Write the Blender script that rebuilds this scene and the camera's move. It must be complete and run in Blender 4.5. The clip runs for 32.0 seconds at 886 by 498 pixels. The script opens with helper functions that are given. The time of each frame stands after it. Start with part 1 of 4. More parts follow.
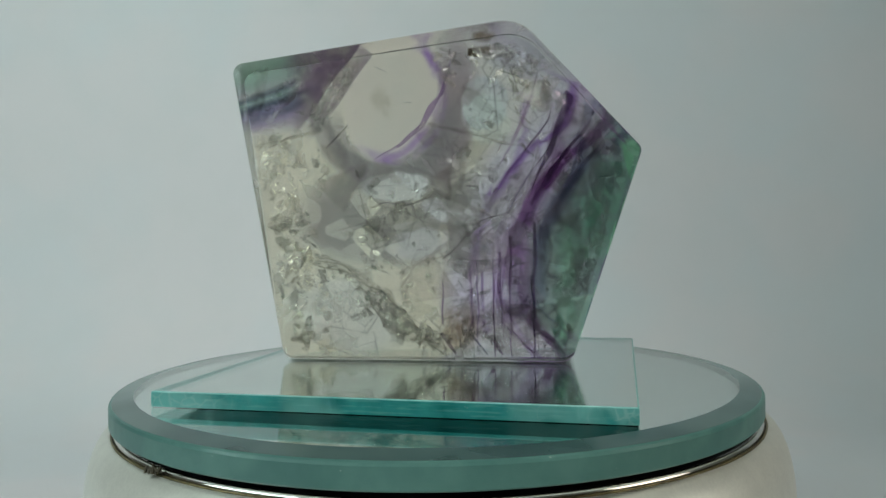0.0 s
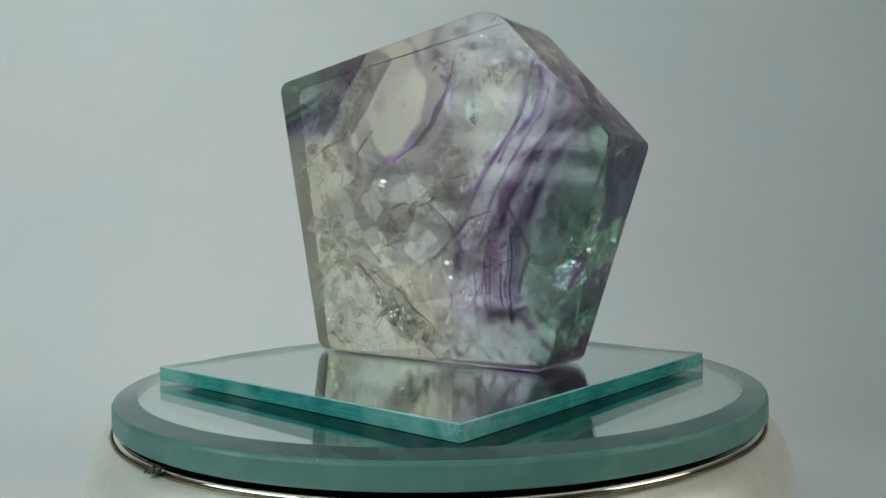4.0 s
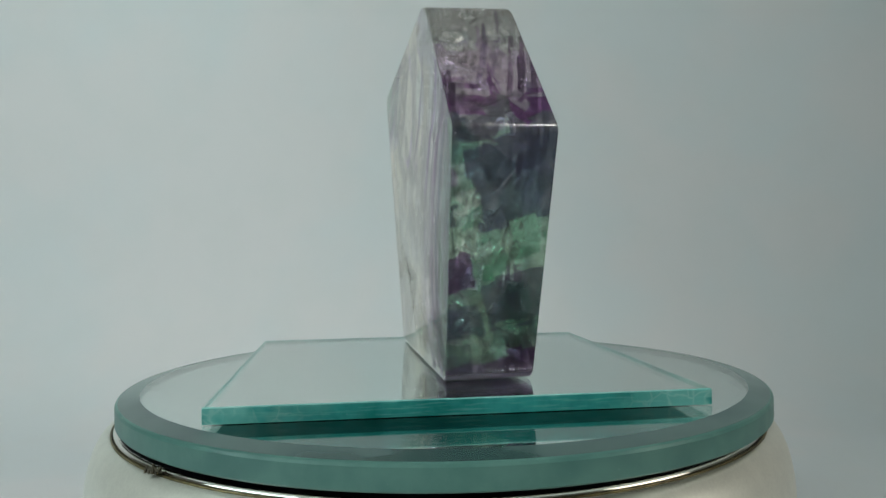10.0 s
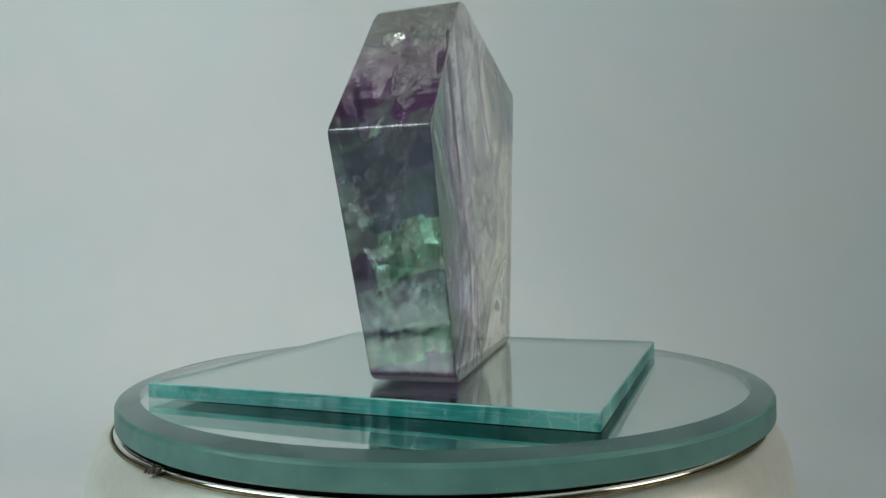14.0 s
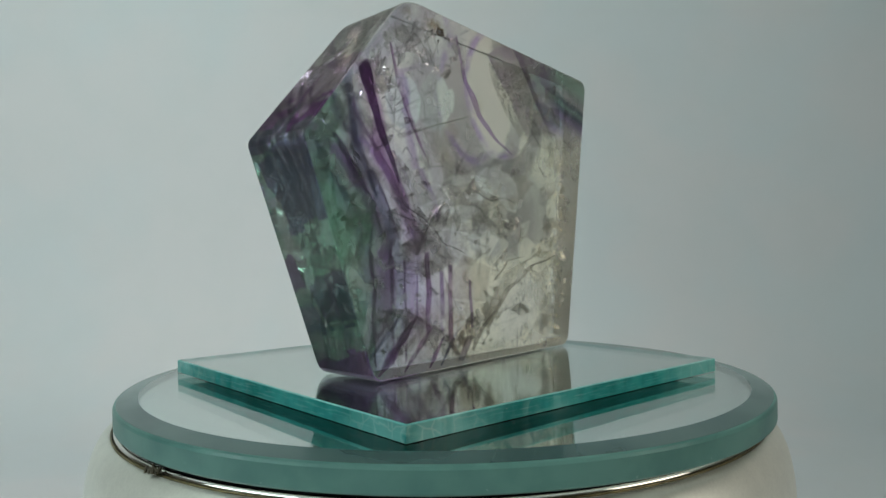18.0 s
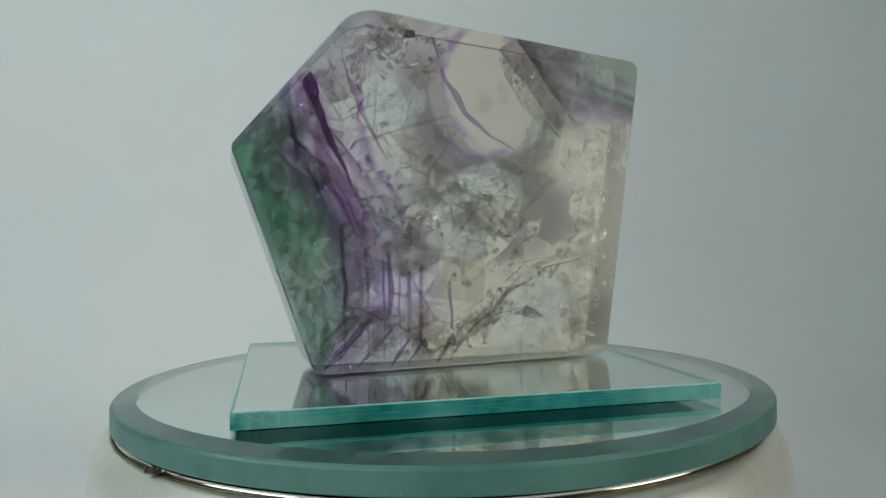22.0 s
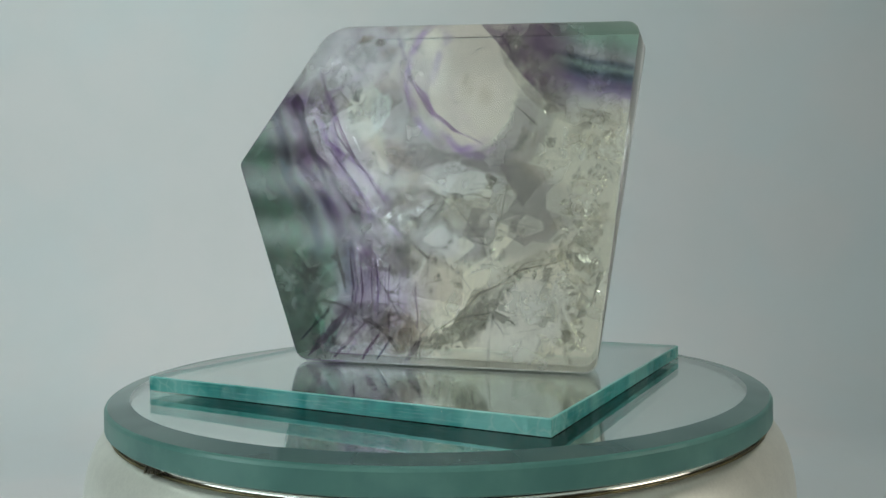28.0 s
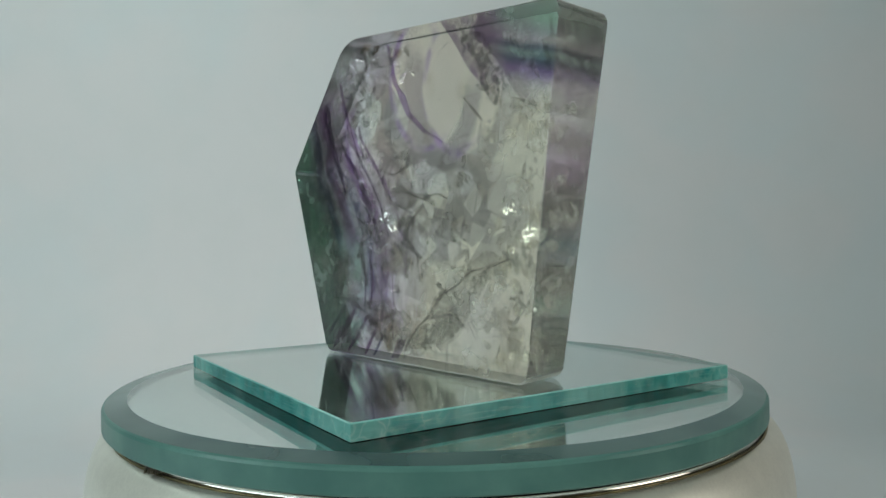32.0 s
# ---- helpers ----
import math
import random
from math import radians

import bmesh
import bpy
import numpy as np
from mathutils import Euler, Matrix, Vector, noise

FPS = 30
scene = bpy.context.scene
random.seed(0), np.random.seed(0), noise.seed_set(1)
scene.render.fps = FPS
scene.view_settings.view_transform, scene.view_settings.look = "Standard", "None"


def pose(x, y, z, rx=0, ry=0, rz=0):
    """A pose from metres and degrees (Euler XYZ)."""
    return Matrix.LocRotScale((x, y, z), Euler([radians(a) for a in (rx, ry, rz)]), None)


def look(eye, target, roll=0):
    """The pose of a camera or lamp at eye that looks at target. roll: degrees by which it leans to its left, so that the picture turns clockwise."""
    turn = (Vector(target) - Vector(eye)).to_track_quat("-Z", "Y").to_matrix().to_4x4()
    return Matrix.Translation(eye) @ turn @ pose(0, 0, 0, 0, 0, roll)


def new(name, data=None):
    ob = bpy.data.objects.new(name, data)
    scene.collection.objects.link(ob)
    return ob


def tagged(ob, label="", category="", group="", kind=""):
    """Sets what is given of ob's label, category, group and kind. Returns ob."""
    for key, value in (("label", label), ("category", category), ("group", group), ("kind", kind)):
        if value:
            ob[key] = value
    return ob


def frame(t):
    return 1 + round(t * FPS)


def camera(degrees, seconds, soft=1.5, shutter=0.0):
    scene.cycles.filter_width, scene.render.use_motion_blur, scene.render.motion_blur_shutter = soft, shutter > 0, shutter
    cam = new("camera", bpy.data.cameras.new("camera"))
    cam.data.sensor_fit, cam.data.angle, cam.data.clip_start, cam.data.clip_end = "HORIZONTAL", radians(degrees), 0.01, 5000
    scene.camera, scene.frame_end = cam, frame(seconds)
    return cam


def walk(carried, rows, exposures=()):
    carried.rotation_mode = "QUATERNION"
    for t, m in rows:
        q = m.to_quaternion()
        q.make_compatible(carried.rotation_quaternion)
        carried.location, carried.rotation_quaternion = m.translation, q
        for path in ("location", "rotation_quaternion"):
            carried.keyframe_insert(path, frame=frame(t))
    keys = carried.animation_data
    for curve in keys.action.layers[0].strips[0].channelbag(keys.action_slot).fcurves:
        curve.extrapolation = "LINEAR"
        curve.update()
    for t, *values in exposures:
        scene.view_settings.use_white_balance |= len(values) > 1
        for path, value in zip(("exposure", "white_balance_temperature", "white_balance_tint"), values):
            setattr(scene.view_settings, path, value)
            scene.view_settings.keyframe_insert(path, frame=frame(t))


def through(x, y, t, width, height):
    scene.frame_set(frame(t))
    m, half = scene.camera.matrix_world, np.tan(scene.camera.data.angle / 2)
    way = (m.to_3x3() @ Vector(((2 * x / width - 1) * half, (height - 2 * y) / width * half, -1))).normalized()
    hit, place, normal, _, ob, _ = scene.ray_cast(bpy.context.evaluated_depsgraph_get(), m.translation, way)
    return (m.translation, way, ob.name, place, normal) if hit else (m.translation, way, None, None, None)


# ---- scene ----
MM = 0.001
SPIN = -7.0            # degrees a second, clockwise from above
SLAB = -8.0            # how the stone stands on the mirror, degrees
DISC_OFF = (-0.0003, 0.0011)   # the round mirror sits a little off the axle

# ---- camera: a still close-up ----
cam = camera(61.3, 32.0, soft=1.5)
CAM = pose(0, -0.1488, 0.02285, 0, 0, -0.443) @ pose(0, 0, 0, 90 - 0.346, 0, 0) @ pose(0, 0, 0, 0, 0, -0.859)
walk(cam, [(0, CAM), (32.0, CAM)])

# ---- light ----
world = bpy.data.worlds.new("room_light")
scene.world = world
world.use_nodes = True
world.node_tree.nodes["Background"].inputs[0].default_value = (0.75, 0.85, 1.0, 1)
world.node_tree.nodes["Background"].inputs[1].default_value = 0.25
scene.view_settings.exposure = -0.11


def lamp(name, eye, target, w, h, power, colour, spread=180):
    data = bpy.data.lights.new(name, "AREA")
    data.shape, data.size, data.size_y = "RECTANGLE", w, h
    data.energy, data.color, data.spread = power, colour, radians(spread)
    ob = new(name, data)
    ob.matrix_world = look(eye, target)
    return tagged(ob, "light source out of view, inferred or added as fill", "lamp")


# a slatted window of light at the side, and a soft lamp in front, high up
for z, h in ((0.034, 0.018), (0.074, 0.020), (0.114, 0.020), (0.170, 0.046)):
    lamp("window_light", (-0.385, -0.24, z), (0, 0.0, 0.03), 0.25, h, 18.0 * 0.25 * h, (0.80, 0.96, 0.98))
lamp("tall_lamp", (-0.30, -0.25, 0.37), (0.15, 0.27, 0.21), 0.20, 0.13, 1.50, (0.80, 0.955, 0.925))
# small added fill with no known source: lifts the base, makes flaws sparkle
lamp("right_fill_lamp", (0.17, -0.20, 0.36), (0.01, -0.01, 0.0), 0.06, 0.06, 0.06, (0.98, 0.97, 0.88), 60)
# added fill panel, no window known here: brightens the stone's right side
lamp("side_fill_panel", (0.52, -0.24, 0.12), (0.0, 0.0, 0.03), 0.30, 0.30, 0.10, (0.99, 0.95, 0.84), 62)
# added overhead fill that lifts the unseen walls and their reflections
lamp("room_fill_lamp", (-0.3, -1.0, 1.68), (-0.3, -1.0, 0.0), 0.8, 0.8, 4.3, (0.87, 0.97, 0.91))


# ---- materials ----
def material(name):
    m = bpy.data.materials.new(name)
    m.use_nodes = True
    m.node_tree.nodes.clear()
    return m, m.node_tree


class Nodes:
    """Short spelling for node graphs."""

    def __init__(self, name):
        self.m, self.t = material(name)

    def n(self, kind, **given):
        node = self.t.nodes.new(kind)
        for key, value in given.items():
            if key == "op":
                node.operation = value
            elif key == "mode":
                node.blend_type = value
            elif key == "data":
                node.data_type = value
        return node

    def put(self, socket, value):
        if isinstance(value, bpy.types.NodeSocket):
            self.t.links.new(value, socket)
        else:
            socket.default_value = value

    def math(self, op, a, b=0.0, c=0.0, clamp=False):
        node = self.n("ShaderNodeMath", op=op)
        node.use_clamp = clamp
        for s, v in zip(node.inputs, (a, b, c)):
            self.put(s, v)
        return node.outputs[0]

    def vec(self, op, a, b=(0, 0, 0)):
        node = self.n("ShaderNodeVectorMath", op=op)
        self.put(node.inputs[0], a)
        if op == "SCALE":
            self.put(node.inputs[3], b)
        else:
            self.put(node.inputs[1], b)
        return node.outputs["Value"] if op in ("LENGTH", "DOT_PRODUCT", "DISTANCE") else node.outputs[0]

    def coords(self, scale=(1, 1, 1), loc=(0, 0, 0), rot=(0, 0, 0)):
        tc, mp = self.n("ShaderNodeTexCoord"), self.n("ShaderNodeMapping")
        self.t.links.new(tc.outputs["Object"], mp.inputs[0])
        mp.inputs["Location"].default_value, mp.inputs["Rotation"].default_value, mp.inputs["Scale"].default_value = loc, rot, scale
        return mp.outputs[0]

    def noise(self, vector, scale, detail=3.0, rough=0.55, distort=0.0, colour=False):
        node = self.n("ShaderNodeTexNoise")
        self.put(node.inputs["Vector"], vector)
        node.inputs["Scale"].default_value, node.inputs["Detail"].default_value = scale, detail
        node.inputs["Roughness"].default_value, node.inputs["Distortion"].default_value = rough, distort
        return node.outputs["Color" if colour else "Fac"]

    def voronoi(self, vector, scale, feature="F1", rand=1.0, out="Distance"):
        node = self.n("ShaderNodeTexVoronoi")
        node.feature = feature
        self.put(node.inputs["Vector"], vector)
        node.inputs["Scale"].default_value, node.inputs["Randomness"].default_value = scale, rand
        return node.outputs[out]

    def ramp(self, fac, stops, mode="LINEAR"):
        node = self.n("ShaderNodeValToRGB")
        self.put(node.inputs[0], fac)
        r = node.color_ramp
        r.interpolation = mode
        while len(r.elements) < len(stops):
            r.elements.new(0.5)
        for e, (p, c) in zip(r.elements, stops):
            e.position = p
            e.color = (c, c, c, 1) if isinstance(c, (int, float)) else (*c, 1)
        return node.outputs[0]

    def smooth(self, x, lo, hi):
        node = self.n("ShaderNodeMapRange")
        node.interpolation_type = "SMOOTHSTEP"
        self.put(node.inputs[0], x)
        node.inputs[1].default_value, node.inputs[2].default_value = lo, hi
        return node.outputs[0]

    def mix(self, fac, a, b, mode="MIX"):
        node = self.n("ShaderNodeMix", data="RGBA", mode=mode)
        self.put(node.inputs[0], fac)
        for s, v in ((node.inputs[6], a), (node.inputs[7], b)):
            self.put(s, (*v, 1) if isinstance(v, tuple) else v)
        return node.outputs[2]

    def bump(self, height, strength, distance, amount=None):
        node = self.n("ShaderNodeBump")
        self.put(node.inputs["Height"], height)
        node.inputs["Strength"].default_value, node.inputs["Distance"].default_value = strength, distance
        if amount is not None:
            self.put(node.inputs["Strength"], amount)
        return node.outputs[0]

    def bsdf(self, kind, **given):
        node = self.n(kind)
        for key, value in given.items():
            name = key.replace("_", " ")
            if isinstance(value, tuple):
                value = (*value, 1)
            self.put(node.inputs[name], value)
        return node.outputs[0]

    def blend(self, fac, a, b):
        node = self.n("ShaderNodeMixShader")
        self.put(node.inputs[0], fac)
        self.put(node.inputs[1], a)
        self.put(node.inputs[2], b)
        return node.outputs[0]

    def done(self, shader):
        out = self.n("ShaderNodeOutputMaterial")
        self.t.links.new(shader, out.inputs[0])
        return self.m


def make_principled(name, colour, rough, metal=0.0, grain=0.1, scale=300.0, bump=0.0, dist=0.0001, **more):
    g = Nodes(name)
    co = g.coords()
    a = g.noise(co, scale, 4.0)
    b = g.noise(co, scale * 0.12, 3.0)
    f = g.math("MULTIPLY_ADD", g.math("ADD", a, b), 0.5, 0.0)
    lo, hi = tuple(c * (1 - grain) for c in colour), tuple(min(1, c * (1 + grain)) for c in colour)
    given = dict(Base_Color=g.mix(g.smooth(f, 0.3, 0.7), lo, hi), Metallic=metal,
                 Roughness=g.math("MULTIPLY_ADD", b, 0.2 * rough, rough * 0.9))
    if bump:
        given["Normal"] = g.bump(a, bump, dist)
    given.update(more)
    return g.done(g.bsdf("ShaderNodeBsdfPrincipled", **given))


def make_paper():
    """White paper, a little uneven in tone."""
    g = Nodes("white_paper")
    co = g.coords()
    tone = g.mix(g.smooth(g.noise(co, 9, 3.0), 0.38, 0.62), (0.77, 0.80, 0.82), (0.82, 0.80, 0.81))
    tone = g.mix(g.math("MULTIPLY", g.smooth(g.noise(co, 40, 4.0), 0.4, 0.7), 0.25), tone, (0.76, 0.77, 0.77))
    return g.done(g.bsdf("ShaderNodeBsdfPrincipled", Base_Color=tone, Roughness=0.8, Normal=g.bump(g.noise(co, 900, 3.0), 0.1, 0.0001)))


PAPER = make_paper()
TABLE = make_principled("white_table", (0.7, 0.7, 0.68), 0.6, grain=0.04, scale=80)
WALL = make_principled("pale_wall", (0.62, 0.62, 0.58), 0.9, grain=0.05, scale=8)
SILVER = make_principled("silver_paint", (0.72, 0.71, 0.64), 0.36, metal=0.5, grain=0.06, scale=2500, bump=0.12, dist=0.00005)
CHROME = make_principled("chrome", (0.85, 0.82, 0.76), 0.06, metal=1.0, grain=0.02, scale=300)
BLACK = make_principled("black_plastic", (0.004, 0.004, 0.008), 0.55, grain=0.2, scale=500, Specular_IOR_Level=0.15)
BRASS = make_principled("tarnished_rim", (0.22, 0.18, 0.09), 0.4, metal=0.8, grain=0.5, scale=900)
RUST = make_principled("rusty_inclusion", (0.10, 0.06, 0.025), 0.7, grain=0.5, scale=1500)
DUST = make_principled("grey_dust", (0.10, 0.085, 0.06), 0.9, grain=0.4, scale=2000)
BACKING = make_principled("silvering", (0.86, 0.92, 0.90), 0.015, metal=1.0, grain=0.01, scale=200)


def make_plate_glass(name, tint):
    g = Nodes(name)
    return g.done(g.bsdf("ShaderNodeBsdfPrincipled", Base_Color=tint, Roughness=0.0, IOR=1.5, Transmission_Weight=1.0))


PLATE = make_plate_glass("mirror_glass", (0.93, 0.985, 0.97))


def make_cut_edge(name, deep, light, pale, rough, through, streaks=0.0, clear=0.0, facets=0.2, crazed_glow=0.0):
    """The edge of a sheet of glass: green from the length of glass behind it."""
    g = Nodes(name)
    co = g.coords()
    big = g.noise(co, 90, 3.0)
    fine = g.noise(co, 420, 4.0)
    col = g.mix(g.smooth(g.math("MULTIPLY_ADD", big, 0.7, g.math("MULTIPLY", fine, 0.3)), 0.35, 0.65), deep, light)
    chips = g.smooth(g.noise(co, 900, 2.0), 0.74, 0.80)
    col = g.mix(g.math("MULTIPLY", g.smooth(g.noise(co, 60, 2.0, 0.5), 0.50, 0.64), 0.45), col, pale)
    nrm = g.bump(g.math("ADD", g.noise(g.coords((1, 1, 0.35)), 260, 2.0), g.voronoi(g.coords((1, 1, 0.5)), 420)), facets, 0.0006)
    lines = g.noise(g.coords((0.06, 0.06, 1.0)), 2600, 3.0, 0.6)
    col = g.mix(g.math("MULTIPLY", g.smooth(lines, 0.5, 0.68), streaks), col, pale)
    if crazed_glow:
        # snapped corners: fine cracks and pale flakes near the ends of each side, paled further to paint in light
        # coming through the glass
        flat = g.vec("MULTIPLY", co, (1, 1, 0))
        ends = g.math("MULTIPLY", g.smooth(g.vec("LENGTH", flat), 0.042, 0.052), g.smooth(g.noise(co, 110, 3.0), 0.34, 0.48))
        cells = g.voronoi(g.vec("ADD", co, g.vec("SCALE", g.noise(co, 300, 2.0, colour=True), 0.003)), 330, "DISTANCE_TO_EDGE")
        col = g.mix(g.math("MULTIPLY", ends, crazed_glow), col, pale)
        col = g.mix(g.math("MULTIPLY", g.math("MULTIPLY", ends, g.smooth(cells, 0.08, 0.0)), crazed_glow * 0.6), col, (0.70, 0.95, 0.90))
    body = g.bsdf("ShaderNodeBsdfPrincipled", Base_Color=g.mix(chips, col, (0.75, 0.9, 0.86)), Roughness=rough, IOR=1.5, Normal=nrm, Coat_Weight=0.3)
    glow = g.bsdf("ShaderNodeBsdfTranslucent", Color=col)
    solid = g.blend(through, body, glow)
    if clear:
        solid = g.blend(clear, solid, g.bsdf("ShaderNodeBsdfGlass", Color=pale, Roughness=0.15, IOR=1.5, Normal=nrm))
    return g.done(solid)


EDGE = make_cut_edge("cut_glass_edge", (0.02, 0.27, 0.255), (0.06, 0.46, 0.44), (0.40, 0.88, 0.82), 0.10, 0.5, 0.2, 0.2, 0.45, 0.55)
ARRIS = make_cut_edge("ground_arris", (0.15, 0.50, 0.47), (0.32, 0.68, 0.64), (0.60, 0.88, 0.84), 0.4, 0.4)


def make_bevel():
    g = Nodes("polished_bevel")
    co = g.coords()
    # mottled dark tone painted in for the dim room the bevel mirrors
    tone = g.mix(g.smooth(g.noise(co, 60, 2.0), 0.36, 0.64), (0.06, 0.14, 0.138), (0.12, 0.215, 0.205))
    glass = g.bsdf("ShaderNodeBsdfPrincipled", Base_Color=(0.84, 0.97, 0.95), Roughness=0.02, IOR=1.5, Transmission_Weight=1.0)
    dark_reflection = g.bsdf("ShaderNodeBsdfPrincipled", Base_Color=tone, Roughness=0.3)
    return g.done(g.blend(0.57, glass, dark_reflection))


BEVEL = make_bevel()
# the third tone is darker here: blotches painted for reflections in the disc's edge
GROUND_EDGE = make_cut_edge("ground_glass_edge", (0.12, 0.285, 0.25), (0.16, 0.34, 0.30), (0.07, 0.20, 0.19), 0.3, 0.45, facets=0.04)


# ---- helpers for meshes ----
def part(name, bm, mats, parent=None, label="", smooth=None):
    me = bpy.data.meshes.new(name)
    bm.normal_update()
    bm.to_mesh(me)
    bm.free()
    for m in (mats if isinstance(mats, (list, tuple)) else [mats]):
        me.materials.append(m)
    if smooth is not None:
        for p in me.polygons:
            p.use_smooth = True
        me.set_sharp_from_angle(angle=radians(smooth))
    ob = new(name, me)
    if parent:
        ob.parent = parent
    if label:
        ob["label"] = label
    return ob


def lathe(rows, segments=128, close=False, material_of=None):
    """A turned body from (radius, height) rows."""
    bm = bmesh.new()
    rings = []
    for r, z in rows:
        if r < 1e-6:
            rings.append([bm.verts.new((0, 0, z))])
        else:
            rings.append([bm.verts.new((r * math.cos(2 * math.pi * k / segments), r * math.sin(2 * math.pi * k / segments), z)) for k in range(segments)])
    pairs = list(zip(rings, rings[1:])) + ([(rings[-1], rings[0])] if close else [])
    for i, (a, b) in enumerate(pairs):
        for k in range(segments):
            j = (k + 1) % segments
            if len(a) == 1:
                f = bm.faces.new((a[0], b[k], b[j]))
            elif len(b) == 1:
                f = bm.faces.new((a[k], b[0], a[j]))
            else:
                f = bm.faces.new((a[k], b[k], b[j], a[j]))
            if material_of:
                f.material_index = material_of(i)
    bmesh.ops.recalc_face_normals(bm, faces=bm.faces)
    return bm


# ---- the setting ----
def build_setting():
    g = bmesh.new()
    # table top, thick sheet
    bmesh.ops.create_cube(g, size=1, matrix=Matrix.Translation((0.2, 0.1, -0.0855)) @ Matrix.Diagonal((2.4, 1.6, 0.03, 1)))
    tagged(part("table_top", g, TABLE), "plain white table top under the turntable", "table", kind="structure")
    # paper sweep: lies on the table behind the turntable and curves up
    bm = bmesh.new()
    prof = [(-0.40 + 0.05 * k, -0.0690) for k in range(12)]
    for k in range(13):
        a = math.pi / 2 * k / 12
        prof.append((0.20 + 0.09 * math.sin(a), -0.0690 + 0.09 * (1 - math.cos(a))))
    prof += [(0.291, 0.06), (0.292, 0.10), (0.293, 0.15), (0.294, 0.24)]
    for side in (0.0, -0.0006):
        rows = []
        for y, z in prof:
            rows.append([bm.verts.new((-0.65 + 1.3 * i / 24, y - side * (z > 0) + 0.004 * math.sin(i * 0.9 + z * 9), z + side * (z <= 0))) for i in range(25)])
        for a, b in zip(rows, rows[1:]):
            for i in range(24):
                bm.faces.new((a[i], a[i + 1], b[i + 1], b[i]))
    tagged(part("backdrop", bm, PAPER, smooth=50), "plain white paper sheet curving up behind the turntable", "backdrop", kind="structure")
    # the room around
    x0, x1, y0, y1, z0, z1, th = -1.6, 1.8, -1.8, 1.4, -0.85, 1.7, 0.1

    def slab(name, a, b, label):
        bm = bmesh.new()
        c = [(p + q) / 2 for p, q in zip(a, b)]
        d = [q - p for p, q in zip(a, b)]
        bmesh.ops.create_cube(bm, size=1, matrix=Matrix.Translation(c) @ Matrix.Diagonal((*d, 1)))
        tagged(part(name, bm, WALL), label, "wall" if "wall" in name else name, kind="structure")
    slab("floor", (x0, y0, z0 - th), (x1, y1, z0), "plain pale floor of the room")
    slab("ceiling", (x0, y0, z1), (x1, y1, z1 + th), "plain pale ceiling of the room")
    slab("wall_west", (x0 - th, y0, z0), (x0, y1, z1), "plain pale room wall")
    slab("wall_east", (x1, y0, z0), (x1 + th, y1, z1), "plain pale room wall")
    slab("wall_north", (x0, y1, z0), (x1, y1 + th, z1), "plain pale room wall")
    slab("wall_south", (x0, y0 - th, z0), (x1, y0, z1), "plain pale room wall")


build_setting()


# ---- the turntable ----
def build_base():
    root = tagged(new("turntable_base"), "rounded silver plastic turntable base with a chrome rim", "turntable")
    rows = [(0.0, -0.0108), (0.0622, -0.0108), (0.0625, -0.0097)]
    for k in range(13):
        a = math.pi / 2 * k / 12
        rows.append((0.0625 + 0.0044 * math.sin(a), -0.0222 + 0.0125 * math.cos(a)))
    rows += [(0.0672, -0.030), (0.0675, -0.050), (0.067, -0.065), (0.066, -0.0683), (0.0, -0.0683)]
    part("housing", lathe(rows, 160), SILVER, root, "satin silver housing", smooth=40)
    for name, r, z, thick, mat, label in (("chrome_rim", 0.0614, -0.0095, 0.0006, CHROME, "thin polished chrome rim"), ("edge_line", 0.0623, -0.0096, 0.00018, BRASS, "tarnished edge line")):
        ring = [(r + thick * math.cos(2 * math.pi * k / 10), z + thick * math.sin(2 * math.pi * k / 10)) for k in range(10)]
        part(name, lathe(ring, 160, close=True), mat, root, label, smooth=80)
    part("black_collar", lathe([(0.0, -0.0072), (0.0520, -0.0072), (0.0525, -0.0098), (0.0621, -0.0099), (0.0621, -0.0106), (0.0, -0.0106)], 128), BLACK, root, "black plastic well under the glass", smooth=40)
    root.location = (0.0, 0.006, 0.0)
    return root


build_base()


def build_disc():
    """Round mirror: thick glass, ground edge, wide bevel, silvered underneath."""
    rows = [(0.0, -0.0026), (0.0564, -0.0026), (0.0599, -0.0032), (0.0602, -0.0034), (0.0604, -0.0038), (0.0604, -0.0067), (0.0601, -0.0070), (0.0, -0.0070)]
    mats = [0, 3, 1, 1, 1, 1, 2]
    bm = lathe(rows, 192, material_of=lambda i: mats[i])
    ob = part("round_mirror", bm, [PLATE, GROUND_EDGE, BACKING, BEVEL], smooth=8)
    return tagged(ob, "round glass mirror with a sloping rim and pale green edge", "mirror")


def build_dust():
    """A small clump of fluff caught on the rim."""
    rnd = random.Random(4)
    bm = bmesh.new()
    for k in range(26):
        c = Vector((rnd.gauss(0, 0.0006), rnd.gauss(0, 0.0004), abs(rnd.gauss(0, 0.0004)) - 0.0001))
        m = Matrix.Translation(c) @ Euler((rnd.uniform(0, 3), rnd.uniform(0, 3), rnd.uniform(0, 3))).to_matrix().to_4x4() @ Matrix.Diagonal((rnd.uniform(0.0002, 0.0006), 0.0002, rnd.uniform(0.0002, 0.0004), 1))
        bmesh.ops.create_icosphere(bm, subdivisions=1, radius=1, matrix=m)
    ob = part("dust_clump", bm, DUST)
    ob.matrix_world = pose(-0.0414, -0.0420, -0.0089, 0, 12, 42)
    return tagged(ob, "small dark clump of dust on the chrome rim", "dust")


build_dust()
disc = build_disc()


